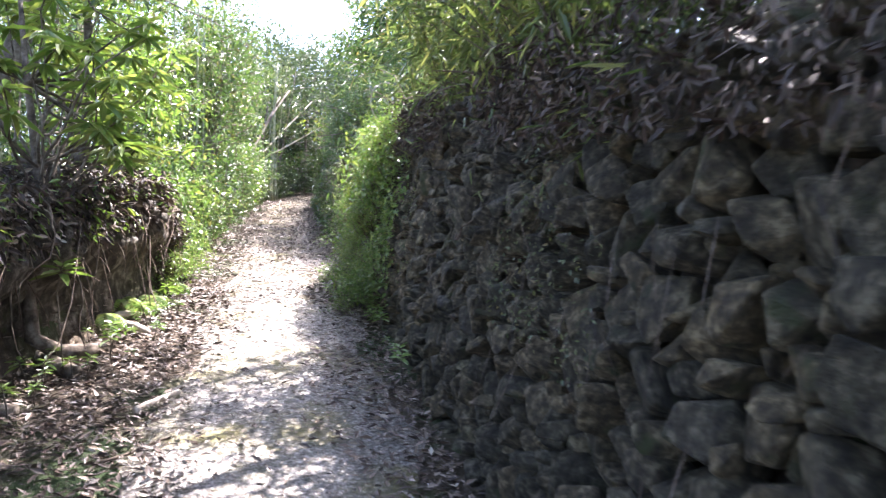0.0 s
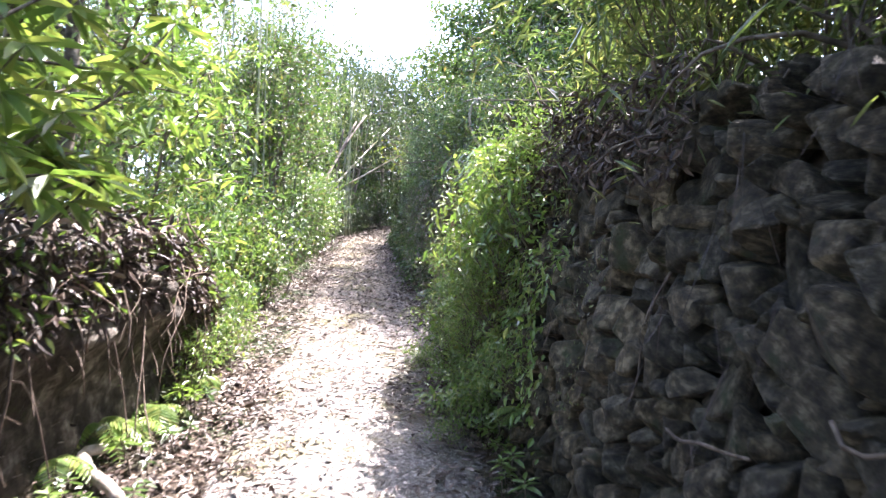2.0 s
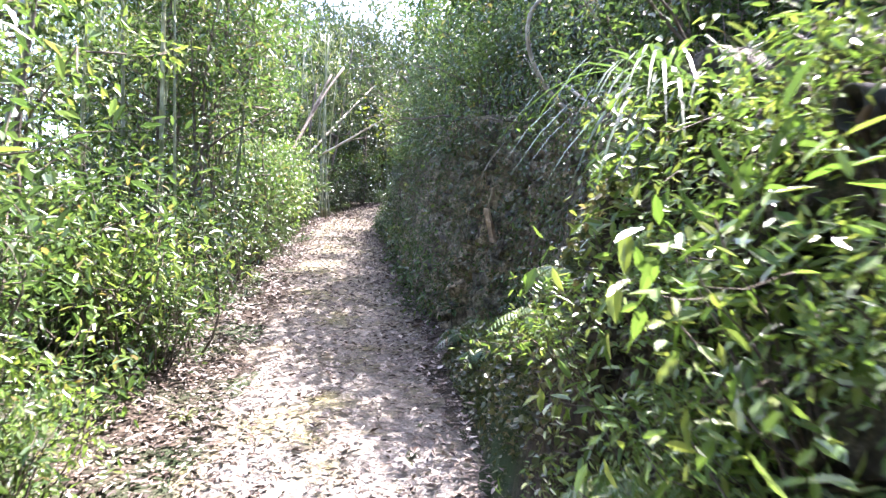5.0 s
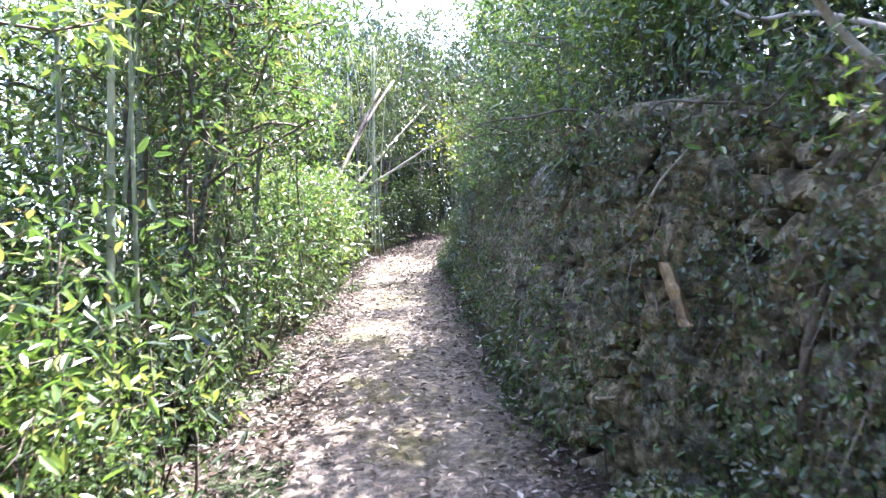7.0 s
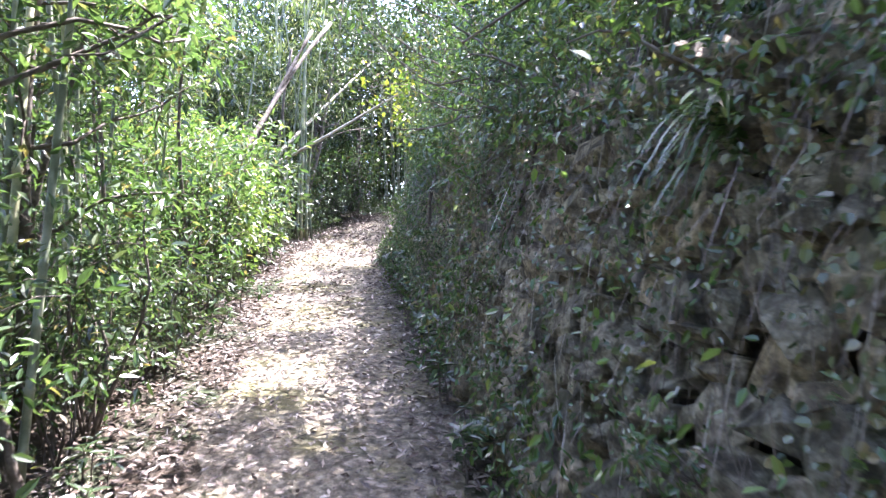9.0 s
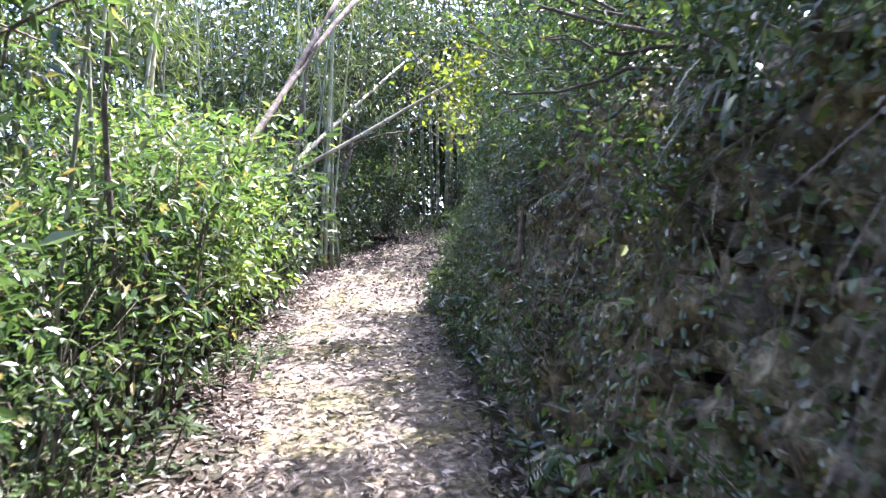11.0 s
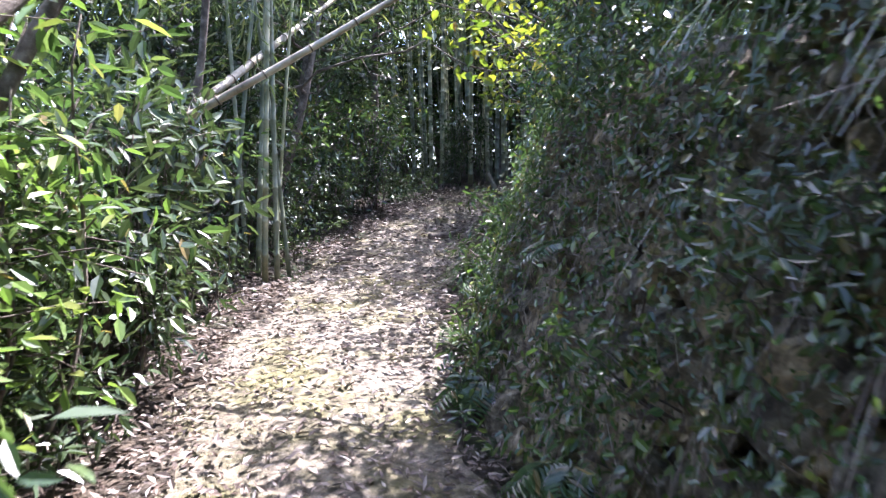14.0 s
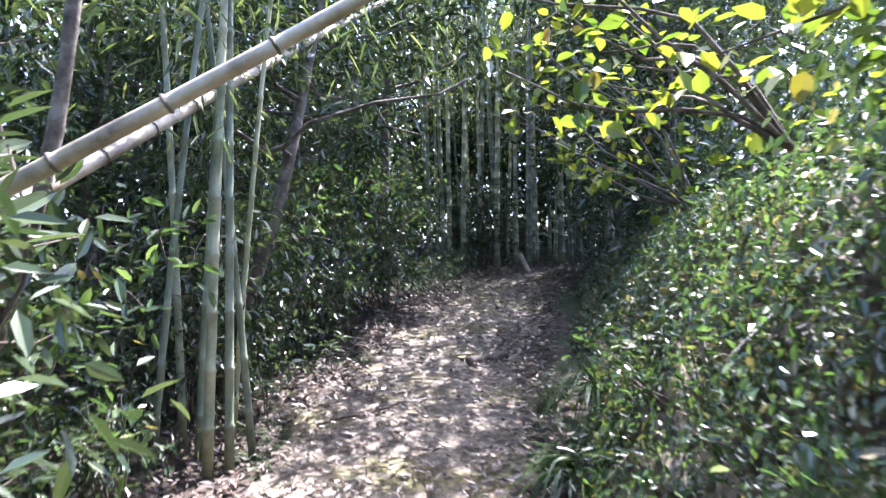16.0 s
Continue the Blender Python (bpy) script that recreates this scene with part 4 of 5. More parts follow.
# ---------------------------------------------------------------- ferns, tufts, seedlings
def fern(at, fronds, length, label, droop=0.5, face=None, material=None):
    """Arching fronds with paired leaflets, from one crown."""
    ob = thing("fern", at, label, "fern", "ferns")
    for k in range(fronds):
        a = (k / fronds * 2 * np.pi + rng.normal(0, 0.25)) if face is None else face + rng.normal(0, 0.6)
        L = length * rng.uniform(0.7, 1.1)
        s = np.linspace(0, 1, 16)
        rise = rng.uniform(0.3, 0.6)
        p = np.stack([np.cos(a) * s * L * 0.85, np.sin(a) * s * L * 0.85, L * (rise * s - droop * s * s * 1.3)], 1)
        t = unit(np.gradient(p, axis=0))
        side = np.array([-np.sin(a), np.cos(a), 0])
        q, w, u, l = [], [], [], []
        for i in range(2, 16):
            size = L * 0.26 * math.sin(math.pi * (0.12 + 0.86 * (i / 16))) ** 0.8 + 0.006
            for sg in (-1, 1):
                q.append(p[i])
                w.append(side * sg + t[i] * 0.35 + [0, 0, -0.15])
                u.append(np.cross(t[i], side) * -1 if np.cross(t[i], side)[2] < 0 else np.cross(t[i], side))
                l.append(size)
        l = np.array(l)
        v, f = leaf_arrays(np.array(q), unit(np.array(w)), unit(np.array(u)), l, np.maximum(l * 0.3, 0.008))
        tv, tf = tube_arrays(p, np.linspace(0.003, 0.001, 16), 4)
        tf = np.array([x for x in tf])
        link_mesh("frond", np.concatenate([v, tv]), np.concatenate([f, tf + len(v)]), material or LEAF_BRIGHT, ob, smooth=False)
    return ob


for y, h, n, L, face in ((7.2, 1.75, 7, 0.34, None), (8.2, 0.62, 8, 0.36, 3.6), (7.0, 1.38, 4, 0.26, 3.6), (6.57, 0.8, 4, 0.22, 3.3), (6.2, 0.35, 5, 0.22, 3.4), (9.2, 1.2, 5, 0.3, 3.9), (9.6, 0.95, 5, 0.28, 3.6),
                         (8.6, 1.55, 6, 0.3, 3.5), (11.9, 0.62, 6, 0.26, 3.6), (11.4, 0.3, 6, 0.32, 3.4), (10.8, 0.5, 5, 0.3, 3.5), (19.9, 0.34, 7, 0.32, 3.6), (21.2, 0.12, 8, 0.34, 3.4), (18.6, 0.75, 5, 0.24, 3.6), (16.7, 0.3, 6, 0.28, 3.5),
                         (17.6, 1.3, 5, 0.26, 3.6), (14.8, 0.2, 6, 0.26, 3.5), (20.6, 0.9, 5, 0.26, 3.4), (22.3, 0.5, 6, 0.3, 3.5), (22.9, 0.2, 6, 0.3, 3.4)):
    spot = (0.9, y, float(land(0.9, y)) - 0.01) if 8.7 < y < 12.0 else wall_at(y, h)
    fern(spot, n, L, "bright green fern growing out of the wall" if y < 10 else "green fern growing at the wall's foot", 0.5, face, LEAF_BRIGHT if y < 10 else LEAF_MID)
for x, y, n, L in ((-1.35, 6.9, 8, 0.3), (-1.4, 7.6, 7, 0.3), (-1.25, 8.3, 7, 0.28), (-1.5, 6.2, 6, 0.3), (-1.3, 7.2, 8, 0.34), (-1.22, 7.9, 8, 0.32), (-1.45, 6.6, 7, 0.34), (-1.2, 8.7, 7, 0.26)):
    fern((x, y, float(land(x, y)) + (0.1 if y < 8 else 0.0)), n, L, "yellow-green fern drooping over the bank", 0.75, None, LEAF_BRIGHT)


def tuft(at, blades, length, label, face=None, material=None, spread=0.5):
    ob = thing("grass_tuft", at, label, "grass", "grass tufts")
    for k in range(min(blades, 40)):
        a = rng.uniform(0, 2 * np.pi) if face is None else face + rng.normal(0, spread)
        L = length * rng.uniform(0.6, 1.1)
        s = np.linspace(0, 1, 7)
        out, rise = rng.uniform(0.4, 0.9), rng.uniform(0.4, 0.9)
        p = np.stack([np.cos(a) * s * L * out, np.sin(a) * s * L * out, L * (rise * s - 0.85 * s * s)], 1) + rng.normal(0, 0.015, 3)
        w = np.array([-np.sin(a), np.cos(a), 0])[None] * (0.008 * (1 - s[:, None] ** 2) + 0.0008)
        p[:, 2] -= 0.002 * k
        link_mesh("blade", np.concatenate([p - w, p + w]), np.array([(i, i + 1, i + 8, i + 7) for i in range(6)]), material or LEAF_MID, ob)
    return ob


for y, h, n, L, face in ((8.6, 1.75, 40, 0.8, 3.9), (19.4, 1.72, 70, 0.6, 3.4), (18.7, 1.68, 60, 0.6, 3.2), (24.1, 0.4, 45, 0.6, 3.4), (23.6, 0.15, 40, 0.5, 3.4), (24.9, 0.1, 40, 0.45, 3.2), (10.4, 0.1, 30, 0.3, 3.3), (13.2, 1.6, 40, 0.5, 3.3), (8.3, 1.7, 40, 0.45, 3.5), (16.0, 1.7, 50, 0.5, 3.4)):
    tuft(wall_at(y, h, 0.2 if y > 23 else 0.0), n, L, "green grass tuft with long arching blades", face)
for x, y in ((-1.18, 8.9), (-1.1, 9.5), (-0.95, 10.6), (-0.95, 12.0)):
    tuft((x, y, float(land(x, y))), 50, 0.28, "dark green grass tuft at the path's edge", None, LEAF_IVY)


def rosette(at, stem, n, leaf, label, material=None, aspect=0.3, category="seedling"):
    """A seedling: one stem with a whorl of leaves on top."""
    ob = thing("seedling", at, label, category, "seedlings")
    top = np.array([rng.normal(0, 0.02), rng.normal(0, 0.02), stem])
    tubes("stem", [(bend((0, 0, -0.02), top, 5, 0, 0.03), np.linspace(0.006, 0.004, 5))], BARK, ob, 5)
    a = np.arange(n) * 2.4 + rng.normal(0, 0.2, n)
    lift = np.linspace(0.7, -0.1, n)
    way = np.stack([np.cos(a), np.sin(a), lift], 1)
    L = leaf * np.linspace(0.7, 1.05, n)
    for i in range(n):
        leaves("leaf", top[None] - [[0, 0, 0.005 * i]], way[i:i + 1], np.array([[0.0, 0.05, 1.0]]), L[i:i + 1], L[i:i + 1] * aspect, material or LEAF_BRIGHT, ob, LANCE, 0.3, 0.25)
    return ob


rosette(over(-1.40, 4.85, 0.0), 0.74, 11, 0.2, "seedling with a whorl of bright green leaves")
SEED = [rosette(over(-1.3, 5.6, 0.0), 0.16, 6, 0.09, "small green seedling in the dead leaves", LEAF_MID, 0.5), rosette(over(-1.2, 5.2, 0.0), 0.22, 8, 0.1, "small green seedling in the dead leaves", LEAF_BRIGHT, 0.45),
        rosette(over(0.55, 14.6, 0.0), 0.25, 9, 0.12, "glossy dark green seedling at the wall's foot", LEAF_DARK, 0.38)]
for n in range(46):
    y = rng.uniform(3.6, 8.0)
    place(SEED[n % 2], -rng.uniform(1.0, 1.5) - max(0, 5.5 - y) * 0.15, y, rng.uniform(0.5, 1.0), 8, None, 0.0)
for n in range(30):
    y = rng.uniform(10.5, 25.0)
    place(SEED[2], float(wall_foot(y)) - rng.uniform(0.0, 0.16), y, rng.uniform(0.6, 1.15), 8, None, 0.0)
for n in range(24):
    y = rng.uniform(4.0, 9.6)
    place(SEED[1], float(wall_foot(y)) - rng.uniform(0.0, 0.14), y, rng.uniform(0.5, 1.0), 8, None, 0.0)
for n in range(26):
    y = rng.uniform(13.0, 27.0)
    place(SEED[2], float(path_centre(y)) - rng.uniform(0.82, 1.1), y, rng.uniform(0.6, 1.1), 8, None, 0.0)

# ---------------------------------------------------------------- shrubs
MID = shrub("shrub", (-1.7, 9.4), 1.25, 0.5, 8, 640, 0.085, LEAF_MID, "leafy green shrub beside the path", group="shrubs")
MID_B = shrub("shrub", (-1.5, 11.2), 1.1, 0.5, 8, 640, 0.075, LEAF_BRIGHT, "bright green leafy shrub beside the path", group="shrubs")
DARK = shrub("shrub", (-1.35, 15.4), 1.3, 0.5, 8, 700, 0.08, LEAF_DARK, "dark glossy-leaved evergreen shrub", group="shrubs", aspect=0.45)
DARK_B = shrub("shrub", (-1.3, 18.2), 1.7, 0.55, 8, 900, 0.085, LEAF_MID, "tall glossy green shrub beside the path", group="shrubs", aspect=0.42)
# Sunlight on this shrub is carried by its lighter leaf colour.
SUNNY = shrub("shrub", (-1.5, 20.0), 1.7, 0.5, 8, 800, 0.085, LEAF_BRIGHT, "shrub beside the path with sunlight put into its bright green leaves", group="shrubs", aspect=0.5)
BIG = shrub("shrub", (-1.3, 22.2), 1.9, 0.5, 7, 560, 0.13, LEAF_DARK, "evergreen shrub with long glossy leaves", group="shrubs", aspect=0.36)
TINY = shrub("wall_shrub", (0.9, 13.0), 0.42, 0.2, 5, 210, 0.04, LEAF_MID, "small green shrub rooted in the wall", group="wall shrubs", thick=0.004, reach=0.07, aspect=0.45)
TINY_B = shrub("wall_shrub", (0.85, 15.0), 0.38, 0.2, 5, 190, 0.042, LEAF_DARK, "small glossy shrub rooted in the wall", group="wall shrubs", thick=0.004, reach=0.07)
TINY_C = shrub("wall_shrub", (0.8, 7.0), 0.4, 0.2, 5, 150, 0.06, LEAF_BRIGHT, "bright green shoot growing from the wall", group="wall shrubs", thick=0.004, reach=0.08, aspect=0.4)
SASA = shrub("dwarf_bamboo", (1.6, 3.0), 1.0, 0.55, 12, 620, 0.15, LEAF_BAMBOO, "dwarf bamboo with narrow leaves above the wall", "bamboo", "dwarf bamboos", 0.15, thick=0.005)
for n in range(26):
    y = rng.uniform(8.6, 13.2)
    place((MID, DARK_B, MID_B)[n % 3], -rng.uniform(1.4, 3.6), y, rng.uniform(0.6, 1.15))
for n in range(44):
    y = rng.uniform(13.2, 24.0)
    place((DARK, DARK_B, MID)[n % 3] if y > 17 else DARK, float(path_centre(y)) - (rng.uniform(2.1, 3.4) if y < 17 else rng.uniform(1.15, 2.6)), y, rng.uniform(0.5, 0.85) + 0.25 * (y > 17.5))
for n in range(16):
    place((DARK, DARK_B)[n % 2], -rng.uniform(1.25, 2.1), rng.uniform(13.6, 17.4), rng.uniform(0.4, 0.8))
for n in range(16):
    place((SUNNY, DARK_B, SUNNY)[n % 3], -rng.uniform(1.15, 2.0), rng.uniform(18.7, 20.7), rng.uniform(0.8, 1.15))
for x, y, k in ((-1.15, 22.35, 1.0), (-1.35, 21.9, 1.0), (-1.5, 22.7, 1.1), (-1.2, 23.1, 0.7), (-1.05, 21.5, 0.6), (-1.1, 20.9, 0.55)):
    place(BIG, x, y, k)
for x, y, k in ((-1.1, 24.8, 0.9), (-1.3, 24.2, 0.8), (-0.95, 23.5, 0.5), (-0.35, 26.5, 0.75), (-0.1, 27.0, 0.6), (-0.65, 26.1, 0.7), (-0.75, 25.2, 0.6), (0.3, 28.3, 0.7), (-0.2, 27.6, 0.9), (2.6, 26.8, 0.5), (2.9, 28.0, 0.6), (3.4, 29.4, 0.6), (2.3, 25.6, 0.5), (3.9, 30.6, 0.7)):
    place(DARK, x, y, k)
for n in range(30):
    y = rng.uniform(24.5, 34.0)
    place((DARK, DARK_B)[n % 2], float(path_centre(y)) - rng.uniform(1.1, 3.6), y, rng.uniform(0.6, 1.3))
for n in range(24):
    y = rng.uniform(-0.5, 6.6)
    top = float(wall_foot(y) + wall_batter(y) * wall_top(y))
    place(SASA, top + rng.uniform(0.15, 1.3), y, rng.uniform(0.7, 1.2), 10)
for n in range(30):
    y = rng.uniform(8.0, 20.5)
    top = float(wall_foot(y) + wall_batter(y) * wall_top(y))
    place((MID, DARK, MID_B)[n % 3], top + rng.uniform(0.2, 1.4), y, rng.uniform(0.6, 1.1), 10)
for n in range(16):
    y = rng.uniform(25.0, 31.0)
    top = float(wall_foot(y) + wall_batter(y) * wall_top(y))
    place((DARK, DARK_B)[n % 2], top + rng.uniform(-0.1, 1.8), y, rng.uniform(0.4, 0.75), 10)
for n in range(12):
    y = rng.uniform(9.3, 12.6)
    x = float(wall_foot(y) + wall_batter(y) * wall_top(y)) + rng.uniform(0.1, 0.9)
    place((MID, MID_B, DARK)[n % 3], x, y, rng.uniform(0.5, 0.9), 14)
for n in range(26):
    y, h = rng.uniform(11.5, 24.5), rng.uniform(0.15, 1.0)
    h = h * float(wall_top(y))
    x = wall_at(y, h, -0.03)
    copy_thing((TINY, TINY_B)[n % 2], pose(x[0], x[1], x[2], rng.normal(0, 14), -rng.uniform(30, 70), rng.normal(0, 40)) @ Matrix.Scale(rng.uniform(0.7, 1.3), 4))
for n in range(14):
    y, h = rng.uniform(6.4, 8.4), rng.uniform(0.0, 1.0) ** 1.2 * 1.6
    x = wall_at(y, h, 0.0)
    copy_thing((MID_B, TINY_C)[n % 2], pose(x[0] - 0.02, x[1], x[2] - 0.03, rng.normal(0, 10), -rng.uniform(10, 40), rng.normal(0, 40)) @ Matrix.Scale(rng.uniform(0.3, 0.5) if n % 2 == 0 else rng.uniform(0.9, 1.4), 4))
for n in range(12):
    y = 6.5 + n * 0.19 + rng.normal(0, 0.08)
    place((TINY_C, MID_B)[n % 3 == 0], rng.uniform(0.5, 0.68), y, rng.uniform(0.25, 0.4) if n % 3 == 0 else rng.uniform(0.6, 1.0), 14)
for n in range(10):
    y, h = rng.uniform(6.9, 8.6), rng.uniform(0.3, 1.6)
    x = wall_at(y, h, 0.1)
    copy_thing((MID_B, TINY_C)[n % 2], pose(x[0], x[1], x[2] - 0.03, rng.normal(0, 10), -rng.uniform(15, 45), rng.normal(0, 40)) @ Matrix.Scale(rng.uniform(0.3, 0.45) if n % 2 == 0 else rng.uniform(0.9, 1.3), 4))
# Dark-leaved shrubs here stand in for the shade low beside the path.
for n in range(14):
    place((DARK, DARK_B, BIG)[n % 3], -rng.uniform(1.2, 2.1), rng.uniform(10.6, 13.6), rng.uniform(0.45, 0.75), 8)
for n in range(7):
    place((MID_B, MID, SUNNY)[n % 3], -rng.uniform(1.1, 1.45), 7.7 + n * 0.3, rng.uniform(0.4, 0.6), 8)
for y, h, s in ((8.2, 1.0, 0.4), (8.0, 0.75, 0.4), (7.6, 1.5, 0.45), (7.9, 1.4, 0.4), (6.9, 0.2, 0.3), (8.0, 0.6, 0.4), (8.6, 0.15, 0.4), (7.8, 0.1, 0.35), (7.3, 1.1, 0.4), (6.6, 1.6, 0.4)):
    x = wall_at(y, h)
    copy_thing(MID_B, pose(x[0] + 0.05, x[1], x[2] - 0.05, 0, -35, rng.uniform(-30, 30)) @ Matrix.Scale(s, 4))

# ---------------------------------------------------------------- trees
def bank_sapling():
    """The crooked sapling on the bank, its long leaves in whorls at the twig ends."""
    ob = thing("sapling", over(-1.5, 5.1, 0.05), "crooked sapling with whorls of long bright leaves", "tree")
    base = np.array(over(-1.5, 5.1, 0.05))
    def rel(x, y, h):
        return np.array(over(x, y, h)) - base
    trunk = np.array([rel(-1.32, 5.25, 0.10), rel(-1.5, 5.1, 0.13), rel(-1.63, 5.0, 0.25), rel(-1.66, 5.0, 0.55), rel(-1.58, 5.0, 0.95), rel(-1.60, 5.0, 1.35), rel(-1.68, 5.05, 1.9), rel(-1.75, 5.1, 2.6)])
    tubes("trunk", [(trunk, np.array([0.05, 0.055, 0.05, 0.042, 0.035, 0.03, 0.022, 0.012]))], BARK, ob, 8)
    ends = [rel(x, y, h) for x, y, h in ((-1.15, 5.3, 1.75), (-1.0, 5.6, 1.95), (-1.3, 5.1, 2.1), (-0.98, 5.2, 2.25), (-1.5, 4.8, 2.2), (-1.7, 5.4, 2.4), (-1.25, 5.9, 1.6), (-1.05, 6.1, 2.1), (-1.9, 5.0, 2.0), (-1.35, 5.6, 2.5),
                                         (-1.75, 4.6, 1.75), (-2.0, 5.6, 2.5), (-1.2, 4.9, 1.6), (-1.45, 6.3, 1.9), (-1.1, 5.5, 1.5), (-1.55, 5.9, 2.2), (-1.8, 6.2, 2.0), (-2.2, 5.3, 2.2))]
    ends += [e + rng.normal(0, 0.14, 3) for e in ends]
    for e in ends:
        s = trunk[rng.integers(4, 7)]
        tubes("limb", [(bend(s, e, 6, 0.03, 0.06), np.linspace(0.012, 0.005, 6))], BARK, ob, 5)
        for shift in (0.0, 0.16):
            c = e + (s - e) * shift
            n = 11
            a = np.arange(n) * 2.4 + rng.random() * 6
            way = np.stack([np.cos(a), np.sin(a), rng.uniform(-0.55, 0.35, n)], 1)
            L = 0.19 * rng.uniform(0.7, 1.15, n)
            leaves("leaf_whorl", np.repeat(c[None], n, 0), way, unit(rng.normal(0, 0.2, (n, 3)) + [0, 0, 1]), L, L * 0.27, LEAF_BRIGHT, ob, LANCE, 0.3, 0.3)
    return ob


bank_sapling()
tree("tree", (-1.95, 6.9), 4.2, 1.05, 0.9, 3000, 0.10, LEAF_BRIGHT, "slender tree with pale green leaves on the bank", 0.06, (0.2, 0.2), outline=LANCE)
tree("tree", (-1.6, 8.0), 2.6, 0.7, 0.6, 900, 0.11, LEAF_BRIGHT, "slender sapling with pale green leaves", 0.02, (0.1, 0), outline=LANCE)
tree("tree", (-1.8, 13.5), 4.0, 0.9, 0.6, 4200, 0.075, LEAF_MID, "slender small-leaved tree beside the path", 0.035, (0.15, 0.1), limbs=18)
tree("tree", (-0.95, 25.4), 5.2, 1.5, 1.6, 3800, 0.11, LEAF_DARK, "dark evergreen tree leaning over the path", 0.06, (1.1, 0.2))
tree("tree", (-3.6, 12.4), 7.0, 1.8, 2.4, 2600, 0.15, LEAF_MID, "tall tree with a dark straight trunk", 0.18, (0.3, 0.2))
tree("tree", (-1.75, 15.6), 4.4, 1.1, 0.8, 4200, 0.085, LEAF_MID, "small-leaved tree beside the path", 0.04, (0.25, 0.1), limbs=18)
tree("tree", (-2.3, 11.4), 3.8, 1.0, 0.7, 3000, 0.085, LEAF_BRIGHT, "small-leaved pale green tree beside the path", 0.035, (0.2, 0.1), limbs=16)
for k in range(12):
    x, y = -rng.uniform(1.25, 2.6), rng.uniform(13.5, 18.0)
    tree("tree", (x, y), rng.uniform(3.6, 4.8), 0.9, 2.2, 420, 0.10, LEAF_MID, "thin brown young tree with leaves high up", rng.uniform(0.016, 0.028), (rng.normal(0.15, 0.3), rng.normal(0, 0.3)), "thin young trees", limbs=7)
tree("tree", (-2.5, 17.6), 5.2, 1.3, 2.4, 2000, 0.10, LEAF_MID, "tree reaching over the path", 0.05, (0.9, 0.2), limbs=16)
tree("tree", (-1.9, 14.3), 4.8, 1.3, 1.6, 3000, 0.09, LEAF_MID, "tree reaching over the path", 0.045, (0.6, 0.2), limbs=16)
TALL = tree("tree", (-5.0, 9.5), 6.0, 1.8, 1.4, 2600, 0.15, LEAF_MID, "tall broadleaved tree in the thicket", 0.09, group="woodland trees", limbs=14)
TALL_B = tree("tree", (5.4, 9.6), 5.2, 1.9, 0.8, 3000, 0.20, LEAF_MID, "broadleaved tree on the slope above the wall", 0.08, group="slope trees", limbs=15)
TALL_D = tree("tree", (-3.4, 27.5), 5.0, 1.8, 0.7, 3000, 0.18, LEAF_DARK, "dark evergreen tree beside the path", 0.08, group="evergreen trees", limbs=15)
# Those below y 2 are unseen, added to keep left sky off the wall.
for x, y, s in ((-3.0, 3.4, 0.9), (-4.2, 6.4, 1.0), (-2.7, -0.5, 0.8), (-2.9, 5.4, 0.8), (-2.5, 8.6, 0.7), (-3.3, 10.4, 0.8), (-6.0, 12.5, 1.0), (-4.4, 15.5, 0.85), (-6.5, 17.0, 1.0), (-4.8, 19.5, 0.85), (-7.5, 22.0, 1.0), (-5.0, 23.0, 0.85), (-3.2, 1.0, 1.0), (-8.5, 8.0, 1.1), (-3.0, -2.5, 1.0), (-3.2, 17.2, 0.66), (-3.4, 19.6, 0.7)):
    place(TALL, x, y, s, 3)
# The ones up to y 2 stand out of view, added as sun blockers.
for x, y, s in ((2.7, 1.0, 0.85), (3.2, 4.2, 0.95), (3.6, 11.5, 0.7), (3.4, 13.4, 0.72), (4.0, 15.0, 1.05), (2.9, 17.0, 0.75), (5.5, 2.0, 1.1), (5.8, 6.5, 1.1), (6.2, 12.0, 1.15), (6.5, 17.5, 1.1), (3.0, -2.0, 0.9), (2.3, -1.2, 0.8), (3.8, 19.8, 0.72), (3.0, 21.7, 0.72), (2.2, 16.6, 0.66), (2.1, 19.0, 0.56), (2.6, 13.6, 0.55)):
    place(TALL_B, x, y, s, 4)
for x, y, s in ((-0.5, 28.6, 0.72), (-0.4, 31.0, 0.7), (-1.9, 28.0, 0.75), (-2.9, 22.2, 0.72), (-2.6, 23.6, 0.8), (-3.6, 20.4, 0.9), (-1.75, 25.6, 0.6), (-3.0, 25.0, 0.8), (-1.2, 30.5, 0.8), (-2.4, 32.5, 0.95), (-5.5, 29.0, 1.1), (-0.4, 33.5, 0.9), (-4.5, 33.5, 1.1), (3.5, 27.6, 0.66), (4.1, 29.2, 0.8), (4.8, 30.4, 0.8), (2.9, 38.4, 1.3), (3.6, 36.4, 1.0),  (5.4, 34.0, 1.0), (7.0, 33.0, 1.1), (2.6, 37.0, 1.3), (-0.6, 36.6, 1.2), (5.2, 29.0, 0.85), (6.5, 31.5, 1.0), (3.8, 35.5, 1.1), (1.5, 36.0, 1.1), (6.0, 36.0, 1.2), (-2.2, 36.5, 1.2), (0.2, 38.5, 1.4), (4.0, 39.0, 1.5), (8.0, 39.0, 1.5), (-5.0, 38.5, 1.5), (4.4, 31.0, 0.8), (8.5, 34.0, 1.1), (-1.9, 26.2, 0.62)):
    place(TALL_D, x, y, s, 4)


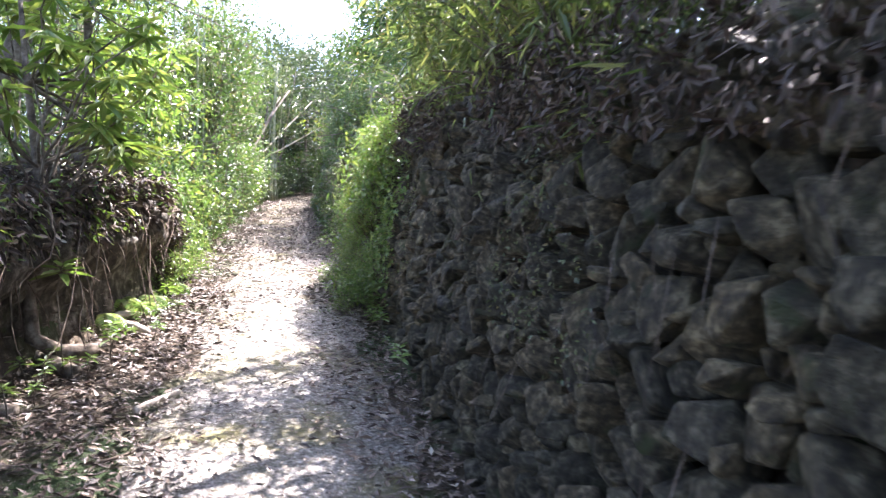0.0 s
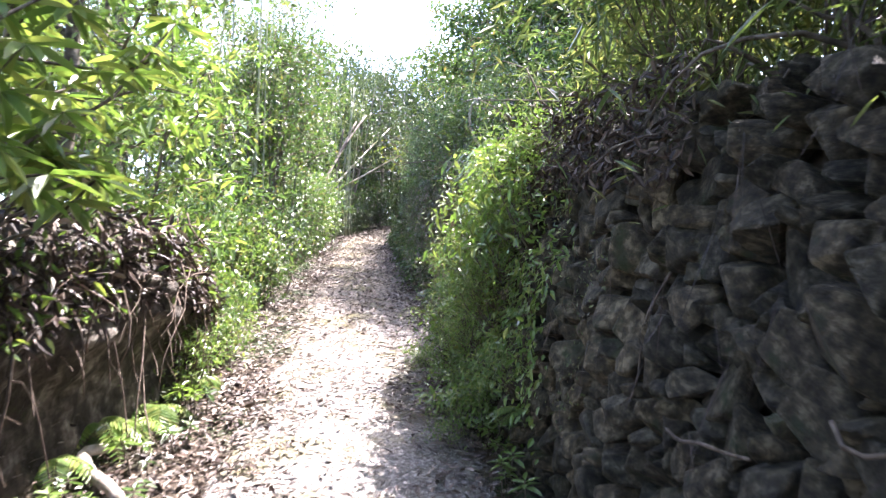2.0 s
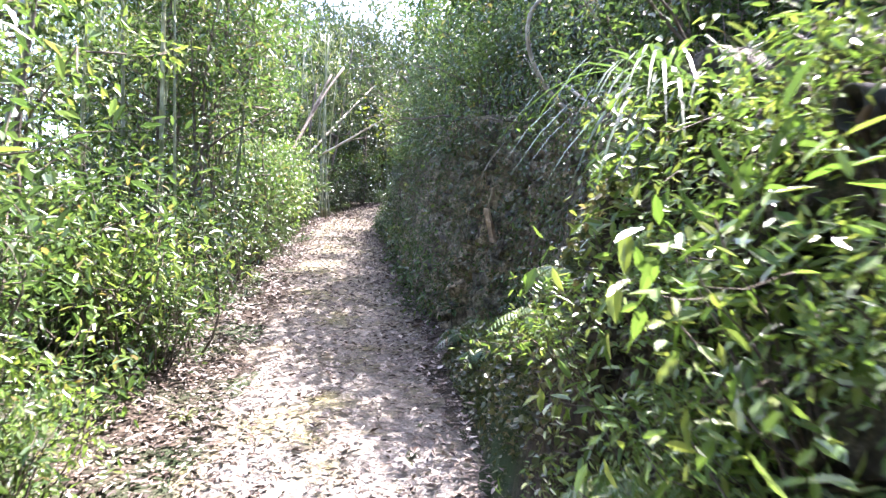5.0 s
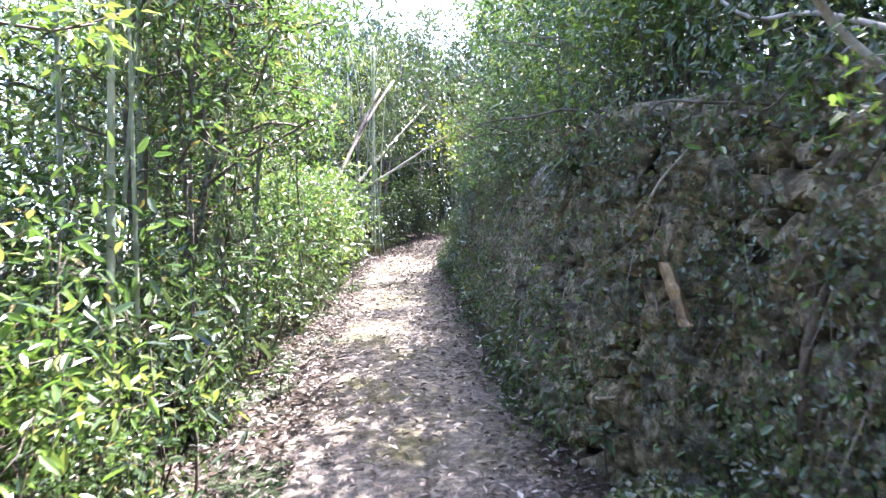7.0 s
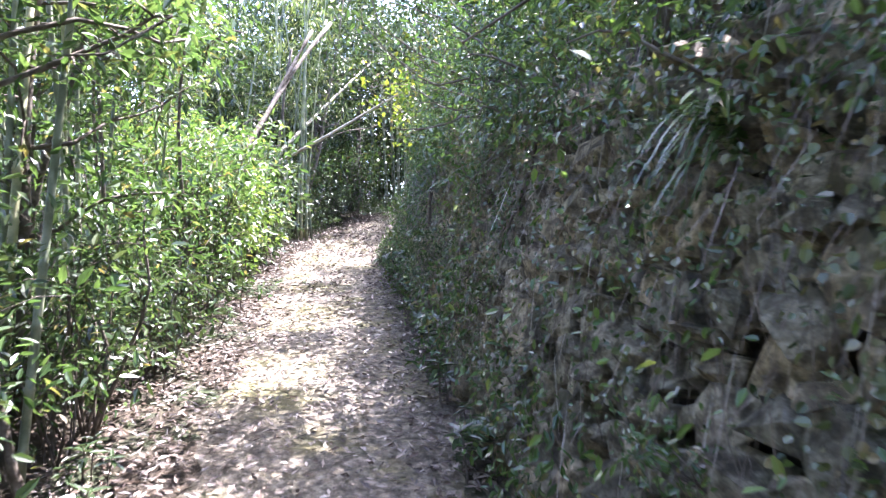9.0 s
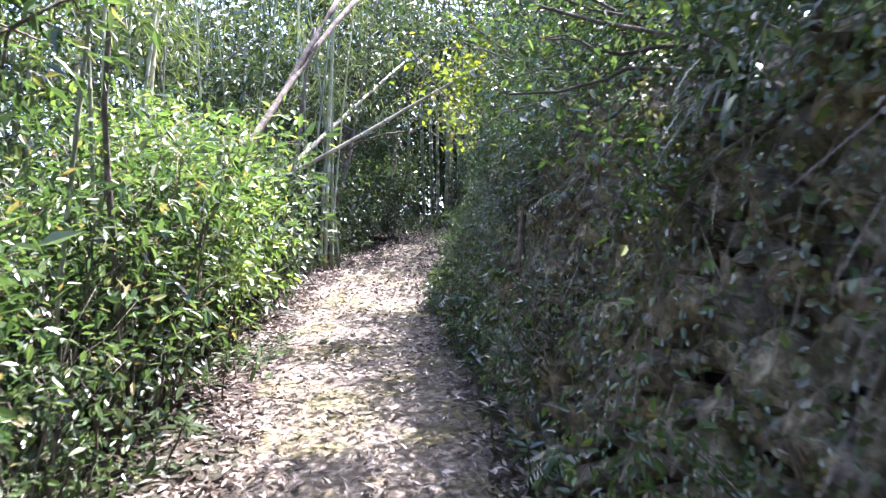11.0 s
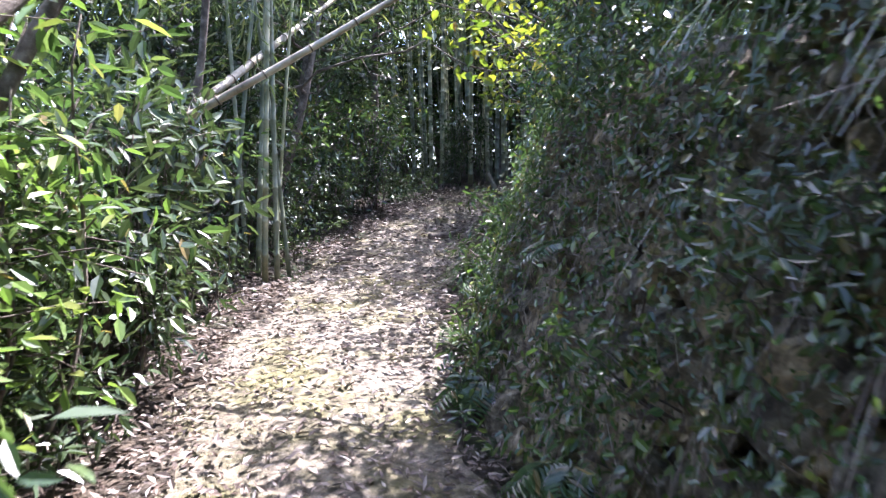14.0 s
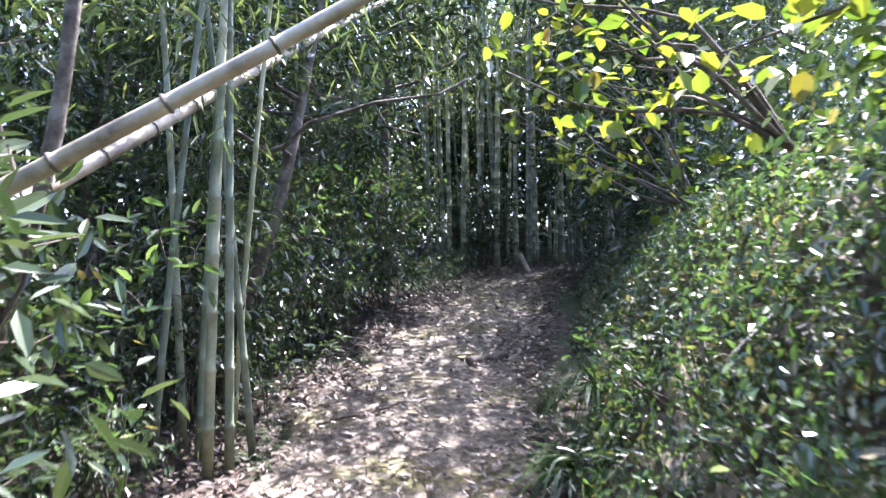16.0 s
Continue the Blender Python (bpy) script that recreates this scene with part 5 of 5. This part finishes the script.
def hanging_spray(at, reach, count, leaf, material, label, aspect=0.6, outline=BROAD, arms=6):
    """A branch with big leaves that hangs out over the path."""
    ob = thing("hanging_branch", at, label, "branch")
    tips = []
    for k in range(arms):
        e = np.array(reach) * rng.uniform(0.5, 1.1) + rng.normal(0, 0.28, 3)
        line = bend((0, 0, 0), e, 7, -0.1, 0.08)
        tubes("limb", [(line, np.linspace(0.012, 0.003, 7))], BARK, ob, 5)
        for j in range(12):
            tips.append(line[rng.integers(1, 7)] + rng.normal(0, 0.12, 3))
    per = max(1, round(count / len(tips)))
    pos, way, up, L = spray(tips, per, 0.08, leaf)
    free = clear_of_way(pos, at)
    pos, way, up, L = pos[free], way[free], up[free], L[free]
    leaves("foliage", pos, way, up, L, L * aspect, material, ob, outline)
    return ob


for x, y, h, reach, n in ((1.6, 21.6, 1.7, (-1.0, 0.3, 0.7), 260), (1.7, 22.8, 1.6, (-1.2, 0.4, 0.8), 170), (2.2, 24.6, 1.3, (-1.1, 0.8, 1.2), 260), (1.5, 20.4, 1.8, (-1.0, 0.2, 0.9), 260)):
    hanging_spray(over(x, y, h), reach, n, 0.085, LEAF_YELLOW, "branch with broad yellowing leaves hanging over the path", arms=8)
for x, y, h, reach, n in ((1.6, 15.9, 1.8, (-0.35, 0.2, 0.5), 150), (1.55, 17.2, 1.75, (-0.3, 0.3, 0.55), 150)):
    hanging_spray(over(x, y, h), reach, n, 0.06, LEAF_BRIGHT, "branch with pale green broad leaves above the wall", arms=5)
tree("tree", (0.4, 30.4), 6.0, 1.9, 2.8, 3000, 0.18, LEAF_DARK, "tall dark evergreen arching over the path", 0.09, (0.6, -0.3), limbs=15)
tree("tree", (-0.9, 27.7), 5.6, 1.7, 2.4, 2600, 0.17, LEAF_DARK, "tall dark evergreen arching over the path", 0.08, (0.7, 0.2), limbs=15)
for k in range(11):
    y = 9.6 + k * 0.75 + rng.normal(0, 0.15)
    x = float(wall_foot(y) + wall_batter(y) * 1.8)
    hanging_spray(over(x + 0.15, y, 1.75), (-0.35, 0.1, 0.15 + 0.35 * rng.random()), 150, 0.065, (LEAF_BRIGHT, LEAF_MID)[k % 2], "leafy green shoots hanging over the wall top", 0.42, LANCE, 5)
# This crown hangs above view and keeps sky light off the wall.
tree("tree", (-2.35, 1.4), 6.0, 2.6, 3.5, 3200, 0.17, LEAF_MID, "big unseen tree whose crown spreads over the path", 0.12, (1.6, -0.4), limbs=16)
tree("tree", (-2.7, 6.2), 6.6, 2.4, 3.9, 6000, 0.13, LEAF_MID, "tall tree on the bank spreading high over the path", 0.11, (1.7, 1.0), limbs=16)
# The next three trees are added for shade, their crowns above view.
tree("tree", (2.2, 5.0), 5.2, 2.0, 3.2, 3600, 0.14, LEAF_MID, "added tree above the wall leaning far over the path for shade", 0.09, (-1.5, 0.6), limbs=16)
tree("tree", (2.2, 6.9), 5.4, 1.6, 3.4, 2600, 0.12, LEAF_MID, "slender added tree above the wall shading the path", 0.07, (-1.2, 0.2), limbs=14)
tree("tree", (2.3, 0.7), 5.2, 2.3, 2.6, 3400, 0.16, LEAF_MID, "big added tree above the wall leaning over the path for shade", 0.1, (-1.3, 0.5), limbs=16)
# Stands behind the start, out of view; added to darken the wall.
tree("tree", (-2.2, -2.8), 6.0, 2.4, 2.4, 2600, 0.18, LEAF_MID, "big unseen tree whose crown spreads over the path", 0.12, (1.4, 0.2), limbs=16)
for x, y, h, reach, n in ((1.7, 20.4, 1.8, (-0.7, 0.4, 1.4), 320), (1.9, 18.8, 1.8, (-0.6, 0.4, 1.8), 320), (1.5, 18.3, 1.7, (-0.9, 0.3, 1.0), 200), (1.6, 19.4, 1.8, (-1.2, 0.3, 1.2), 220), (1.5, 17.0, 1.7, (-0.9, 0.2, 1.1), 200), (1.6, 16.0, 1.8, (-0.8, 0.3, 1.0), 180)):
    hanging_spray(over(x, y, h), reach, n, 0.07, LEAF_MID, "leafy green branch reaching over the wall", 0.5, LANCE, 6)
for k in range(11):
    y = 3.3 + k * 0.36 + rng.normal(0, 0.1)
    x = float(wall_foot(y) + wall_batter(y) * 1.8)
    hanging_spray(over(x + 0.3, y, 1.8), (-0.3, 0.05, 0.35 * rng.random() + 0.05), 150, 0.09, LEAF_BAMBOO, "dwarf bamboo sprays drooping over the wall top", 0.15, LANCE, 5)
hanging_spray(over(-1.7, 5.3, 2.75), (1.4, 0.2, -0.1), 110, 0.075, LEAF_DARK, "leafy twig hanging over the path", 0.5, LANCE, 4)
hanging_spray(over(-2.6, 16.0, 3.4), (1.8, 0.6, 0.2), 260, 0.10, LEAF_DARK, "leafy dark branch hanging over the path", 0.5, LANCE, 6)

# stones of the wall
r_wall = np.random.default_rng(5)
SHAPES = [stone_mesh(100 + k) for k in range(16)]
PLAIN = [stone_mesh(200 + k, False) for k in range(16)]
joined = {True: [[], [], 0], False: [[], [], 0]}
count = 0
for y0, y1, size in ((-4.5, 9.4, 0.094), (9.2, 12.3, 0.1), (12.0, 23.5, 0.1)):
    for s in wall_stones(y0, y1, size, int(y0 * 10) + 90):
        m = stone_pose(s, r_wall)
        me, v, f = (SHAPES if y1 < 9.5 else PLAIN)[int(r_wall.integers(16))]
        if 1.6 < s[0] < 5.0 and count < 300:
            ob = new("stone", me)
            ob.parent = WALL
            ob.matrix_basis = m
            count += 1
        else:
            mm, rest = np.array(m), joined[y1 < 9.5]
            rest[0].append(v @ mm[:3, :3].T + mm[:3, 3])
            rest[1].append(f + rest[2])
            rest[2] += len(v)
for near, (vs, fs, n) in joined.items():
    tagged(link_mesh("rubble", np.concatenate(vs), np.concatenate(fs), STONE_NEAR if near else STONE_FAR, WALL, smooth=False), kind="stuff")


# low shoots at the foot of the wall
creeper("foot_creeper", 5200, 8.6, 24.0, 0.0, 0.34, 0.05, LEAF_MID, "green shoots fringing the foot of the wall", 0.75, 71, 0.24, LANCE, 0.45, 0.0, (-0.2, -0.15, 1.0))
creeper("foot_creeper", 1300, 8.6, 22.0, 0.0, 0.7, 0.05, LEAF_BRIGHT, "young light green shoots low on the wall", 0.5, 72, 0.2, LANCE, 0.5, 0.0, (-0.2, -0.15, 1.0))
creeper("wall_creeper", 9000, 18.6, 23.5, 0.05, 1.15, 0.03, LEAF_MID, "thick green creeper over the low end of the wall", 0.68, 73, 0.14, LANCE, 0.5, 0.15)
